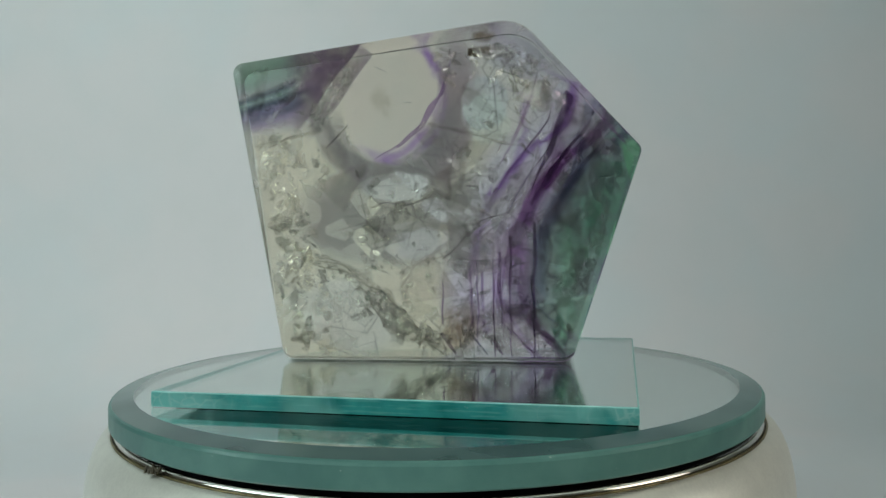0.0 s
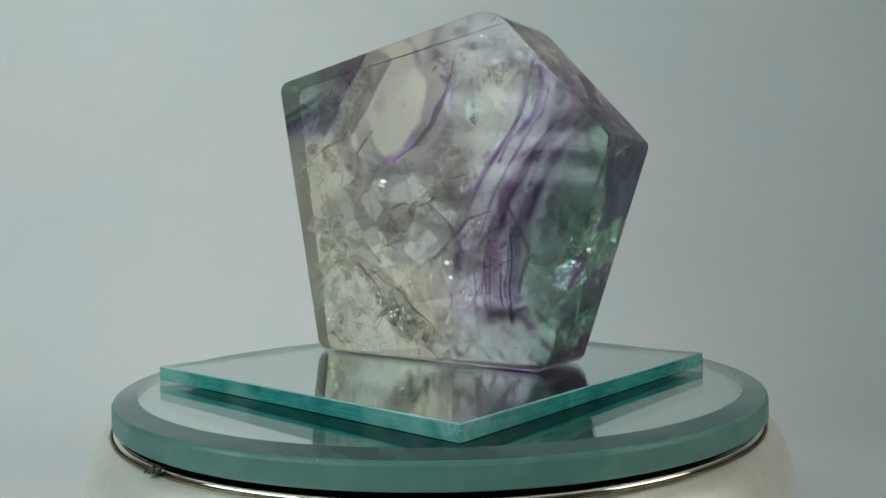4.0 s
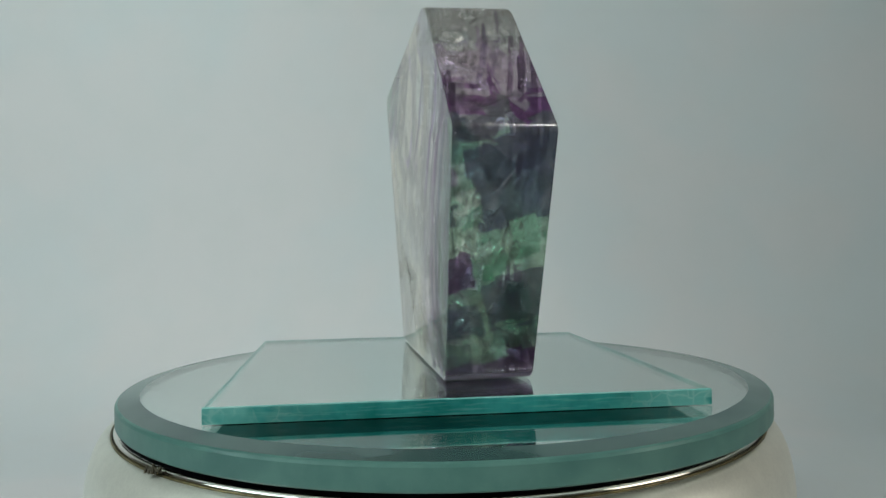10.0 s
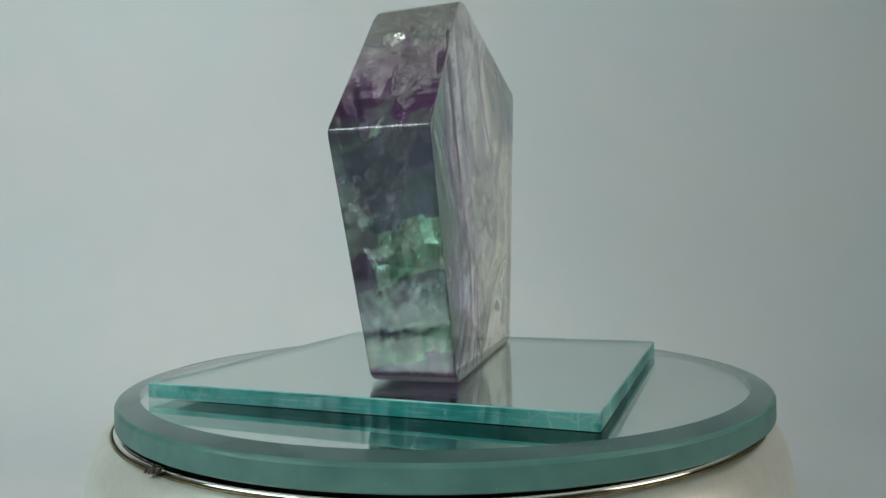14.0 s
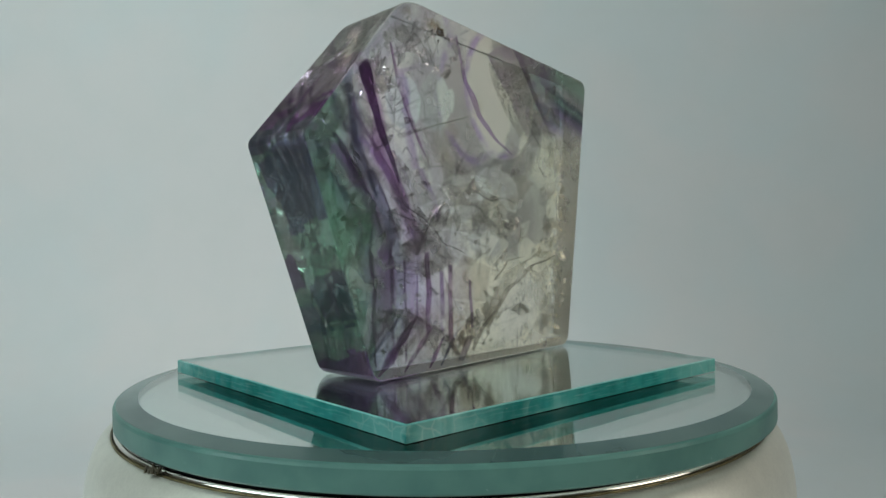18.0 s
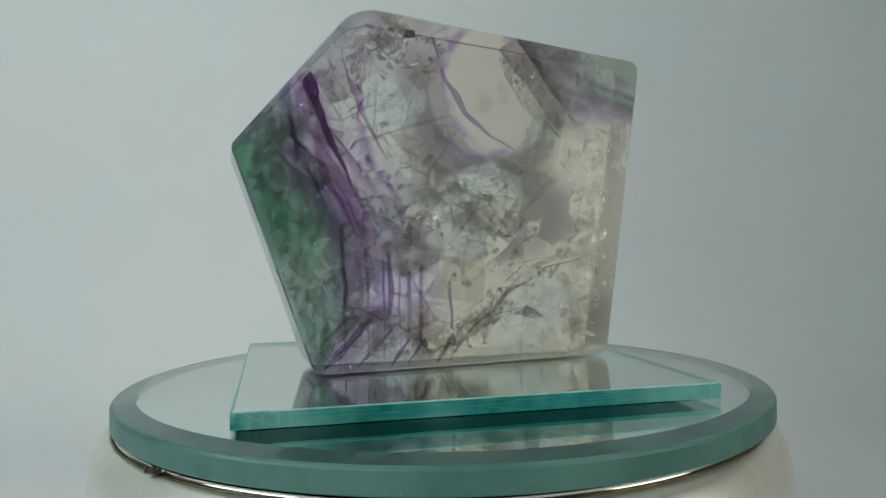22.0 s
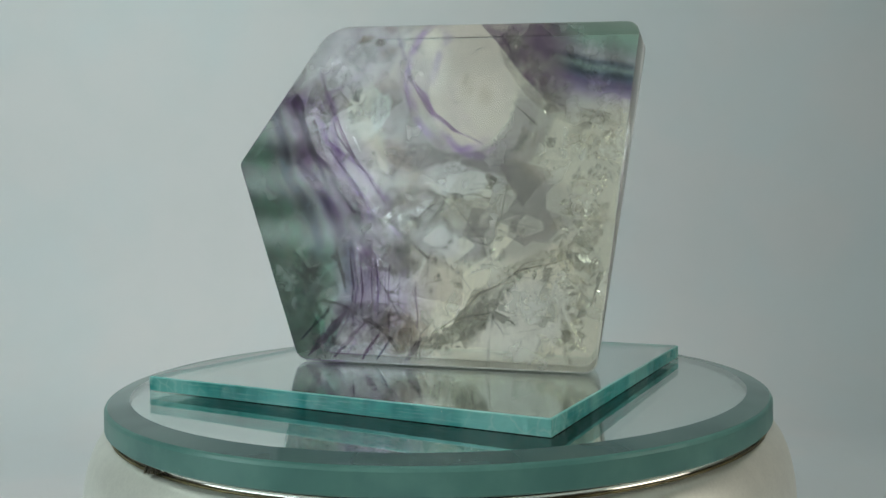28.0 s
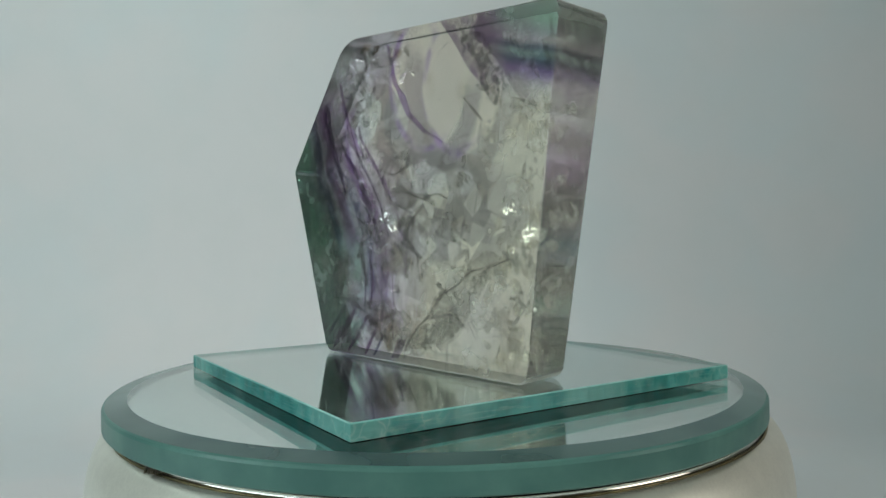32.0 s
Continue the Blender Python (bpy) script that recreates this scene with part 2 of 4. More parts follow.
def build_tile():
    """Square mirror tile of clear glass with clean-cut teal edges."""
    bm = bmesh.new()
    corners = [(-0.0464, -0.0283), (0.0275, -0.0463), (0.0460, 0.0281), (-0.0282, 0.0458)]
    top = [bm.verts.new((x, y, 0)) for x, y in corners]
    low = [bm.verts.new((x, y, -0.0025)) for x, y in corners]
    bm.faces.new(top)
    bm.faces.new(low[::-1]).material_index = 2
    for i in range(4):
        j = (i + 1) % 4
        bm.faces.new((top[j], top[i], low[i], low[j])).material_index = 1
    bmesh.ops.recalc_face_normals(bm, faces=bm.faces)
    rim = [e for e in bm.edges if all(abs(v.co.z) < 1e-6 for v in e.verts)]
    bmesh.ops.bevel(bm, geom=rim, offset=0.00018, segments=1, affect="EDGES", material=3)
    return tagged(part("square_mirror", bm, [PLATE, EDGE, BACKING, ARRIS]), "square glass mirror tile with teal cut edges", "mirror")


tile = build_tile()

# ---- the stone ----
TURN = Matrix.Rotation(radians(-SLAB), 4, "Z")
GROW = 0.0008
FRONT = [(-40.2, 1.8, 59.2), (15.2, -7.6, 63.9), (37.4, -11.1, 40.0), (24.3, -7.9, 0.15), (-30.5, 2.4, 0.15)]
BACK = [(-39.2, 14.1, 59.2), (18.2, 7.4, 64.2), (40.2, 5.0, 40.0), (26.6, 6.9, 0.15), (-30.9, 12.7, 0.15)]


RADII = (0.0022, 0.0085, 0.0018, 0.0030, 0.0026)
REACH = (0.0, 0.0010, 0.0, 0.0, 0.0)


def rounded(corners, steps=6):
    """Polygon corners rounded by arcs in their own plane."""
    pts = [TURN @ Vector(c) * MM for c in corners]
    mid = sum(pts, Vector()) / 5
    pts = [p + Vector((p.x - mid.x, 0, p.z - mid.z)).normalized() * GROW * (p.z > 0.01) + Vector((p.x - mid.x, 0, 0)).normalized() * GROW * (p.z <= 0.01) for p in pts]
    pts = [p + Vector((p.x - mid.x, 0, p.z - mid.z)).normalized() * r for p, r in zip(pts, REACH)]
    out = []
    for i, p in enumerate(pts):
        radius = RADII[i]
        a, b = (pts[i - 1] - p).normalized(), (pts[(i + 1) % 5] - p).normalized()
        half = a.angle(b) / 2
        cut = radius / math.tan(half)
        mid = (a + b).normalized()
        c = p + mid * (radius / math.sin(half))
        s, e = p + a * cut - c, p + b * cut - c
        for k in range(steps + 1):
            out.append(c + s.slerp(e, k / steps).normalized() * radius)
    return out


# the main colour line across the slab: (height, place), both in mm
MAIN_LINE = [(0, 23.0), (9, 16.2), (14, 14.7), (24, 16.0), (32, 19.7), (38, 23.8), (42, 27.0), (46, 30.5), (52.5, 32.0), (57, 23.0), (66, 16.0)]
# colours across the growth zones, by distance from the main line in mm
ZONES = [(-24, (0.90, 0.87, 0.84)), (-15.6, (0.88, 0.85, 0.87)), (-15.0, (0.72, 0.66, 0.74)), (-14.0, (0.78, 0.73, 0.79)), (-13.2, (0.88, 0.85, 0.88)), (-9.4, (0.86, 0.82, 0.88)),
         (-8.5, (0.44, 0.28, 0.60)), (-7.8, (0.54, 0.38, 0.68)), (-6.8, (0.80, 0.74, 0.84)), (-4.4, (0.84, 0.80, 0.87)), (-3.9, (0.66, 0.58, 0.73)), (-3.3, (0.82, 0.77, 0.85)),
         (-2.0, (0.72, 0.63, 0.76)), (-1.2, (0.40, 0.17, 0.46)), (1.0, (0.27, 0.09, 0.34)), (1.8, (0.62, 0.50, 0.68)), (3.2, (0.60, 0.60, 0.66)),
         (4.4, (0.28, 0.28, 0.40)), (6.2, (0.28, 0.32, 0.40)), (7.4, (0.52, 0.62, 0.58)), (8.6, (0.40, 0.56, 0.48)), (10.0, (0.36, 0.65, 0.46)),
         (14.5, (0.38, 0.67, 0.48)), (16, (0.34, 0.62, 0.44))]


# blocks across the narrow faces at the coloured end: depth from and to, height from and to, colour
NARROW_BLOCKS = [(-30, 30, -9, 38, (0.66, 0.94, 0.79)), (-30, 30, 38, 42.8, (0.42, 0.42, 0.50)), (-30, 30, 42.8, 45.8, (0.40, 0.15, 0.46)), (-30, 30, 45.8, 55, (0.80, 0.68, 0.82)), (-30, 30, 55, 80, (0.93, 0.91, 0.90)),
                 # the pale lavender and pale mint blocks hold the sheen of bright facets as colour
                 (-1, 30, 25, 37, (0.34, 0.37, 0.50)), (-30, -3, 33, 39, (0.78, 0.72, 0.90)), (-30, -3, 26, 30.5, (0.28, 0.36, 0.40)), (-4, 0, 20, 32, (0.84, 0.98, 0.91)),
                 (-30, -3, 16.5, 22, (0.40, 0.28, 0.48)), (-2, 30, 9, 16.5, (0.36, 0.43, 0.50)), (-30, -3, 9, 14, (0.42, 0.56, 0.62)), (0, 30, 5, 9, (0.60, 0.90, 0.74)), (-30, 30, -9, 4.5, (0.46, 0.28, 0.58))]


def colour_field(g, side=False):
    """The stone's colours in its own space: growth zones, clear windows, veils and stains, broken along old cracks."""
    p = g.coords((1000, 1000, 1000))
    cell = g.voronoi(p, 0.085, out="Color")
    cell_b = g.voronoi(p, 0.21, out="Color")
    shift = g.vec("SCALE", g.vec("SUBTRACT", cell, (0.5, 0.5, 0.5)), 1.3)
    shift_b = g.vec("SCALE", g.vec("SUBTRACT", cell_b, (0.5, 0.5, 0.5)), 0.5)
    wave = g.vec("SCALE", g.vec("SUBTRACT", g.noise(p, 0.08, 1.2, colour=True), (0.5, 0.5, 0.5)), 2.4)
    foot = g.n("ShaderNodeSeparateXYZ")
    g.put(foot.inputs[0], p)
    calm = g.math("MULTIPLY_ADD", g.smooth(foot.outputs[2], 8.0, 22.0), 0.75, 0.25)
    q = g.vec("ADD", p, g.vec("SCALE", g.vec("ADD", wave, g.vec("ADD", shift, shift_b)), calm))
    soft = g.vec("ADD", p, wave)
    sep = g.n("ShaderNodeSeparateXYZ")
    g.put(sep.inputs[0], q)
    u, w, v = sep.outputs
    sep2 = g.n("ShaderNodeSeparateXYZ")
    g.put(sep2.inputs[0], soft)
    us, ws, vs = sep2.outputs
    # growth zones
    line = g.ramp(g.math("DIVIDE", v, 66.0), [(h / 66, x / 40) for h, x in MAIN_LINE])
    tilt = g.math("MULTIPLY", g.math("SUBTRACT", w, 2.5), g.math("MULTIPLY", g.smooth(v, 36.0, 46.0), 0.4))
    rear = g.math("MULTIPLY", g.math("MULTIPLY", g.smooth(w, 3.0, 7.0), g.smooth(v, 36.0, 48.0)), 2.4)
    s = g.math("ADD", g.math("ADD", g.math("SUBTRACT", u, g.math("MULTIPLY", line, 40.0)), tilt), rear)
    zones = g.ramp(g.math("DIVIDE", g.math("ADD", s, 24.0), 40.0), [((d + 24) / 40, c) for d, c in ZONES])
    rnd = g.n("ShaderNodeSeparateColor")
    g.put(rnd.inputs[0], cell)
    rnd_b = g.n("ShaderNodeSeparateColor")
    g.put(rnd_b.inputs[0], cell_b)
    fine = g.noise(p, 0.5, 5.0, 0.65)
    broad = g.noise(p, 0.09, 3.0)

    def ellipse(cu, cv, ru, rv, turn=0.0, soft_edge=0.15, sharp=True):
        a, b = (u, v) if sharp else (us, vs)
        du, dv = g.math("SUBTRACT", a, cu), g.math("SUBTRACT", b, cv)
        c, sn = math.cos(radians(turn)), math.sin(radians(turn))
        x = g.math("DIVIDE", g.math("ADD", g.math("MULTIPLY", du, c), g.math("MULTIPLY", dv, sn)), ru)
        y = g.math("DIVIDE", g.math("SUBTRACT", g.math("MULTIPLY", dv, c), g.math("MULTIPLY", du, sn)), rv)
        r = g.math("SQRT", g.math("ADD", g.math("MULTIPLY", x, x), g.math("MULTIPLY", y, y)))
        inside = g.math("SUBTRACT", 1.0, g.smooth(r, 1 - soft_edge, 1 + soft_edge))
        return inside, r

    def half(pu, pv, nu, nv, width):
        """1 beyond a straight line through (pu, pv), on the side (nu, nv)."""
        d = g.math("ADD", g.math("MULTIPLY", g.math("SUBTRACT", us, pu), nu), g.math("MULTIPLY", g.math("SUBTRACT", vs, pv), nv))
        return g.smooth(d, -width, width), d

    beige = g.mix(g.smooth(broad, 0.35, 0.65), (0.985, 0.955, 0.86), (0.955, 0.925, 0.835))
    above = g.math("MULTIPLY", g.smooth(v, 51.5, 55.0), 0.8)
    zones = g.mix(above, zones, (0.80, 0.77, 0.79))
    # the lines fade into lavender in the lower half
    fade = g.math("MULTIPLY", g.math("MULTIPLY", g.smooth(v, 30.0, 21.0), g.smooth(s, 2.6, 1.2)), g.math("MULTIPLY_ADD", g.smooth(w, 1.0, 6.0), 0.3, 0.4))
    zones = g.mix(fade, zones, g.mix(g.smooth(s, -9.0, -1.0), (0.86, 0.83, 0.87), (0.60, 0.47, 0.68)))
    col = g.mix(g.smooth(s, -17.0, -11.0), beige, zones)
    # grey veils across the middle
    veil, _ = ellipse(-8, 29, 21, 9.5, 2, 0.2)
    veil = g.math("MULTIPLY", veil, g.smooth(rnd_b.outputs[0], 0.15, 0.45))
    col = g.mix(g.math("MULTIPLY", veil, 0.8), col, (0.60, 0.575, 0.56))
    veil_up, _ = ellipse(3.5, 49, 4.6, 14, -6, 0.3)
    col = g.mix(g.math("MULTIPLY", veil_up, 0.8), col, (0.58, 0.51, 0.54))
    # the far face is paler, lavender and mint at the foot
    behind = g.smooth(foot.outputs[1], 1.0, 6.0)
    foot_tone = g.mix(g.smooth(s, 1.0, 4.0), (0.87, 0.82, 0.90), (0.70, 0.82, 0.75))
    col = g.mix(g.math("MULTIPLY", g.math("MULTIPLY", behind, g.smooth(v, 26.0, 18.0)), g.smooth(s, -16.0, -10.0)), col, foot_tone)
    col = g.mix(g.math("MULTIPLY", g.math("MULTIPLY", behind, g.smooth(s, -16.0, -10.0)), g.math("MULTIPLY_ADD", g.smooth(s, 3.0, 6.0), -0.26, 0.29)), col, (0.95, 0.95, 0.95))
    # clear windows
    big, r_big = ellipse(-9.5, 53.0, 10.8, 13.0, 0, 0.05, False)
    rim = g.math("MULTIPLY", g.smooth(r_big, 0.86, 0.98), g.math("SUBTRACT", 1.0, g.smooth(r_big, 1.0, 1.12)))
    col = g.mix(big, col, (0.965, 0.915, 0.85))
    col = g.mix(g.math("MULTIPLY", g.math("MULTIPLY", rim, g.smooth(us, -17.0, -9.0)), g.smooth(g.noise(p, 0.16, 3.0), 0.35, 0.6)), col, (0.60, 0.44, 0.74))
    arc = g.math("MULTIPLY", g.math("MULTIPLY", g.smooth(r_big, 1.03, 1.10), g.smooth(r_big, 1.52, 1.36)), g.smooth(vs, 53.0, 46.0))
    col = g.mix(g.math("MULTIPLY", g.math("MULTIPLY", arc, g.smooth(us, -30.0, -24.0)), 0.85), col, (0.58, 0.55, 0.55))
    for args, tone in (((10.0, 49.0, 4.2, 5.2, 8, 0.08), (0.90, 0.93, 0.91)), ((-7.5, 34.4, 6.6, 2.9, 0, 0.12), (0.96, 0.95, 0.93)),
                       ((2.5, 29.3, 5.6, 2.2, -20, 0.1), (0.93, 0.92, 0.92)), ((9.5, 11.5, 7.0, 5.2, 0, 0.2), (0.90, 0.86, 0.95)),
                       ((-18.0, 9.0, 10.0, 7.0, -20, 0.2), (0.95, 0.93, 0.88)), ((-4.0, 23.0, 5.0, 2.5, 15, 0.15), (0.88, 0.86, 0.85))):
        m, _ = ellipse(*args)
        col = g.mix(g.math("MULTIPLY", m, 0.9), col, tone)
    # the thin stripes go on through the lavender window
    stripes = g.math("MULTIPLY", g.smooth(s, -16.0, -14.0), g.math("SUBTRACT", 1.0, g.smooth(s, 2.0, 3.0)))
    col = g.mix(g.math("MULTIPLY", g.math("MULTIPLY", stripes, g.smooth(v, 14.0, 10.0)), 0.4), col, zones)
    # the pale, striped wedge at the foot
    wedge, _ = half(12.5, 7.0, 0.49, -0.87, 0.3)
    col = g.mix(g.math("MULTIPLY", g.math("MULTIPLY", wedge, g.smooth(us, 0.0, 3.0)), 0.85), col, g.mix(g.smooth(s, 0.0, 4.0), (0.88, 0.87, 0.89), (0.66, 0.80, 0.73)))
    # the dark corner behind its crack
    beyond, d = half(-15.0, 61.0, -0.79, 0.61, 0.25)
    floor_ = g.smooth(vs, 44.0, 48.5)
    dark = g.mix(g.smooth(g.noise(p, 0.25, 4.0), 0.38, 0.62), (0.40, 0.31, 0.41), (0.58, 0.54, 0.52))
    slant = g.math("ADD", vs, g.math("MULTIPLY", us, -0.35))
    streak = g.ramp(g.smooth(slant, 58.0, 74.0), [(0, (0.86, 0.84, 0.82)), (0.14, (0.52, 0.42, 0.64)), (0.26, (0.24, 0.27, 0.34)), (0.36, (0.48, 0.62, 0.60)), (0.44, (0.26, 0.30, 0.35)),
                                                      (0.54, (0.78, 0.75, 0.78)), (0.68, (0.62, 0.66, 0.66)), (0.85, (0.58, 0.74, 0.64)), (1, (0.66, 0.78, 0.70))])
    corner = g.mix(g.smooth(us, -25.0, -31.0), dark, streak)
    col = g.mix(g.math("MULTIPLY", beyond, floor_), col, corner)
    # stains and dusty inclusions
    for (cu, cv, ru, rv), tone, amount in (((4.5, 6.6, 3.4, 4.2), (0.52, 0.42, 0.34), 0.85), ((10.2, 62.6, 2.0, 1.0), (0.30, 0.20, 0.10), 0.8), ((-10.5, 51.5, 1.4, 2.0), (0.72, 0.66, 0.55), 0.6)):
        m, _ = ellipse(cu, cv, ru, rv, 0, 0.6, False)
        col = g.mix(g.math("MULTIPLY", m, g.math("MULTIPLY", g.smooth(fine, 0.3, 0.6), amount)), col, tone)
    # blocks of the green side differ
    blocks = g.math("MULTIPLY", g.smooth(s, 5.0, 9.0), g.math("MULTIPLY", g.smooth(rnd.outputs[1], 0.45, 0.6), g.math("MULTIPLY_ADD", behind, -0.6, 1.0)))
    col = g.mix(g.math("MULTIPLY", blocks, 0.75), col, g.mix(rnd_b.outputs[2], (0.44, 0.40, 0.52), (0.42, 0.54, 0.52)))
    if side:
        # along the narrow faces: paler, with dark and green blocks at the coloured end
        col = g.mix(g.math("MULTIPLY_ADD", g.smooth(vs, 42.0, 50.0), -0.35, 0.5), col, (1.0, 1.0, 1.0))
        end = g.smooth(u, 14.0, 17.0)
        jag = g.vec("ADD", g.vec("SCALE", g.vec("SUBTRACT", cell_b, (0.5, 0.5, 0.5)), 1.8), g.vec("SCALE", g.vec("SUBTRACT", g.noise(p, 0.35, 3.0, colour=True), (0.5, 0.5, 0.5)), 1.6))
        sep3 = g.n("ShaderNodeSeparateXYZ")
        g.put(sep3.inputs[0], g.vec("ADD", p, jag))
        low = g.math("SUBTRACT", sep3.outputs[2], 25.0)
        wj = g.math("ADD", g.math("MULTIPLY", sep3.outputs[1], 0.96), g.math("MULTIPLY", low, 0.26))
        vj = g.math("ADD", g.math("SUBTRACT", g.math("MULTIPLY", low, 0.96), g.math("MULTIPLY", sep3.outputs[1], 0.26)), 25.0)
        # the growth lines zigzag over the upper slope
        spike = g.math("MAXIMUM", g.math("SUBTRACT", 1.0, g.math("MULTIPLY", g.math("ABSOLUTE", g.math("SUBTRACT", sep3.outputs[1], 2.6)), 0.8)), 0.0)
        dip = g.math("MAXIMUM", g.math("SUBTRACT", 1.0, g.math("MULTIPLY", g.math("ABSOLUTE", g.math("SUBTRACT", sep3.outputs[1], 5.6)), 0.5)), 0.0)
        vz = g.math("ADD", g.math("SUBTRACT", sep3.outputs[2], g.math("MULTIPLY", spike, 5.0)), g.math("MULTIPLY", dip, 2.2))
        for w0, w1, v0, v1, tone in NARROW_BLOCKS:
            up = vz if v0 >= 38 else vj
            m = g.math("MULTIPLY", g.math("MULTIPLY", g.smooth(wj, w0 - 0.25, w0 + 0.25), g.smooth(wj, w1 + 0.25, w1 - 0.25)),
                       g.math("MULTIPLY", g.smooth(up, v0 - 0.25, v0 + 0.25), g.smooth(up, v1 + 0.25, v1 - 0.25)))
            col = g.mix(g.math("MULTIPLY", g.math("MULTIPLY", m, end), g.math("MULTIPLY_ADD", fine, 0.35, 0.75, True)), col, tone)
        rim_line = g.math("MULTIPLY", g.smooth(g.math("ABSOLUTE", g.math("SUBTRACT", vz, 47.6)), 0.7, 0.2), g.smooth(g.noise(p, 0.3, 2.0), 0.35, 0.5))
        col = g.mix(g.math("MULTIPLY", g.math("MULTIPLY", rim_line, end), 0.8), col, (0.42, 0.16, 0.48))
    dusk = g.math("MULTIPLY", g.smooth(s, -4.0, 0.0), g.math("SUBTRACT", 1.0, g.smooth(s, 7.0, 8.5)))
    dusk = g.math("MULTIPLY", g.math("MULTIPLY", dusk, rnd_b.outputs[0]), g.smooth(v, 52.0, 44.0))
    col = g.mix(g.math("MULTIPLY", dusk, g.math("MULTIPLY_ADD", behind, -0.5, 0.75)), col, (0.38, 0.34, 0.41))
    # hairline cracks between the blocks, and a little grain
    for scale, width, amount in ((0.085, 0.02, 0.5), (0.21, 0.03, 0.4)):
        edge = g.voronoi(p, scale, "DISTANCE_TO_EDGE")
        gap = g.math("MULTIPLY", g.math("SUBTRACT", 1.0, g.smooth(edge, 0.0, width)), g.smooth(g.noise(p, 0.12, 3.0), 0.44, 0.6))
        col = g.mix(g.math("MULTIPLY", g.math("MULTIPLY", gap, g.math("MULTIPLY", g.math("SUBTRACT", 1.0, big), g.math("MULTIPLY_ADD", g.smooth(us, -27.0, -14.0), 0.75, 0.25))), amount), col, (0.34, 0.32, 0.32))
    col = g.mix(g.math("MULTIPLY", g.smooth(fine, 0.5, 0.75), 0.14), col, (0.66, 0.64, 0.63))
    milky = g.math("MULTIPLY", g.smooth(rnd_b.outputs[1], 0.6, 0.75), g.smooth(g.noise(p, 0.3, 4.0, 0.6), 0.40, 0.66))
    cloud = g.math("MULTIPLY_ADD", g.math("MULTIPLY", g.math("SUBTRACT", 1.0, big), milky), 0.24, 0.05)
    cloud = g.math("ADD", cloud, g.math("MULTIPLY", g.math("ADD", g.smooth(s, 7.0, 10.0), g.smooth(us, -28.0, -33.0)), 0.07))
    cloud = g.math("ADD", cloud, g.math("MULTIPLY", behind, g.math("MULTIPLY_ADD", g.math("MULTIPLY", g.smooth(s, -12.0, -16.0), g.math("SUBTRACT", 1.0, big)), 0.06, 0.025)))
    return p, col, cloud


def stone_material(name, side):
    g = Nodes(name)
    p, col, cloud = colour_field(g, side)
    if side:
        at = g.n("ShaderNodeSeparateXYZ")
        g.put(at.inputs[0], p)
        sole = g.smooth(at.outputs[2], 1.6, 0.9)
        worn = g.math("MAXIMUM", g.smooth(at.outputs[0], -22.0, -28.0), sole)
        cloud = g.math("MULTIPLY_ADD", g.math("MULTIPLY", worn, g.smooth(g.noise(p, 0.2, 5.0, 0.6), 0.40, 0.75)), 0.12, g.math("MULTIPLY_ADD", sole, 0.6, 0.10))
    milk = g.blend(0.5, g.bsdf("ShaderNodeBsdfDiffuse", Color=col), g.bsdf("ShaderNodeBsdfTranslucent", Color=col))
    fres = g.n("ShaderNodeFresnel")
    fres.inputs["IOR"].default_value = 1.43
    # the pale end and the foot are ground, not polished
    inner = g.bsdf("ShaderNodeBsdfRefraction", Color=col, Roughness=g.math("MULTIPLY", worn, 0.12) if side else 0.0, IOR=1.43)
    gloss = g.bsdf("ShaderNodeBsdfGlossy", Color=(1.0, 1.0, 1.0), Roughness=g.math("MULTIPLY_ADD", worn, 0.3, 0.19) if side else 0.095)
    return g.done(g.blend(fres.outputs[0], g.blend(cloud, inner, milk), gloss))


def band_material(name, tone, amount):
    g = Nodes(name)
    p = g.coords((1000, 1000, 1000))
    m = g.math("MULTIPLY", g.smooth(g.noise(p, 0.18, 4.0), 0.24, 0.46), amount)
    col = g.mix(m, (1.0, 1.0, 1.0), tone)
    return g.done(g.bsdf("ShaderNodeBsdfTransparent", Color=col))


def crack_material(name, shine, rough, tint=(0.90, 0.89, 0.88), white=0.0, scale=0.35):
    g = Nodes(name)
    p = g.coords((1000, 1000, 1000))
    n = g.bump(g.noise(p, 1.1, 4.0, 0.6), 0.9, 0.0008)
    cover = g.math("MULTIPLY", g.smooth(g.noise(p, scale, 4.0, 0.65), 0.42, 0.62), shine)
    clear = g.bsdf("ShaderNodeBsdfRefraction", Color=tint, Roughness=0.0, IOR=1.0)
    film = g.bsdf("ShaderNodeBsdfGlossy", Color=(0.95, 0.95, 0.93), Roughness=rough, Normal=n)
    # diffuse white keeps the crack bright from any side, in place of glints
    if white:
        film = g.blend(white, film, g.blend(0.5, g.bsdf("ShaderNodeBsdfDiffuse", Color=(0.95, 0.95, 0.93)), g.bsdf("ShaderNodeBsdfTranslucent", Color=(0.95, 0.95, 0.93))))
    return g.done(g.blend(cover, clear, film))


FLUORITE = stone_material("fluorite", False)
FLUORITE_SIDE = stone_material("fluorite_side", True)
BAND_PURPLE = band_material("purple_growth_zone", (0.58, 0.40, 0.61), 0.75)
BAND_VIOLET = band_material("violet_growth_zone", (0.68, 0.56, 0.78), 0.8)
BAND_INDIGO = band_material("indigo_growth_zone", (0.42, 0.42, 0.58), 0.65)
BAND_DEEP = band_material("deep_purple_growth_zone", (0.36, 0.20, 0.44), 0.9)
BAND_SMOKE = band_material("smoky_crack_line", (0.66, 0.64, 0.63), 0.8)
BAND_GREY = band_material("grey_growth_zone", (0.62, 0.56, 0.66), 0.8)
CRACK = crack_material("silvery_crack", 0.85, 0.12)
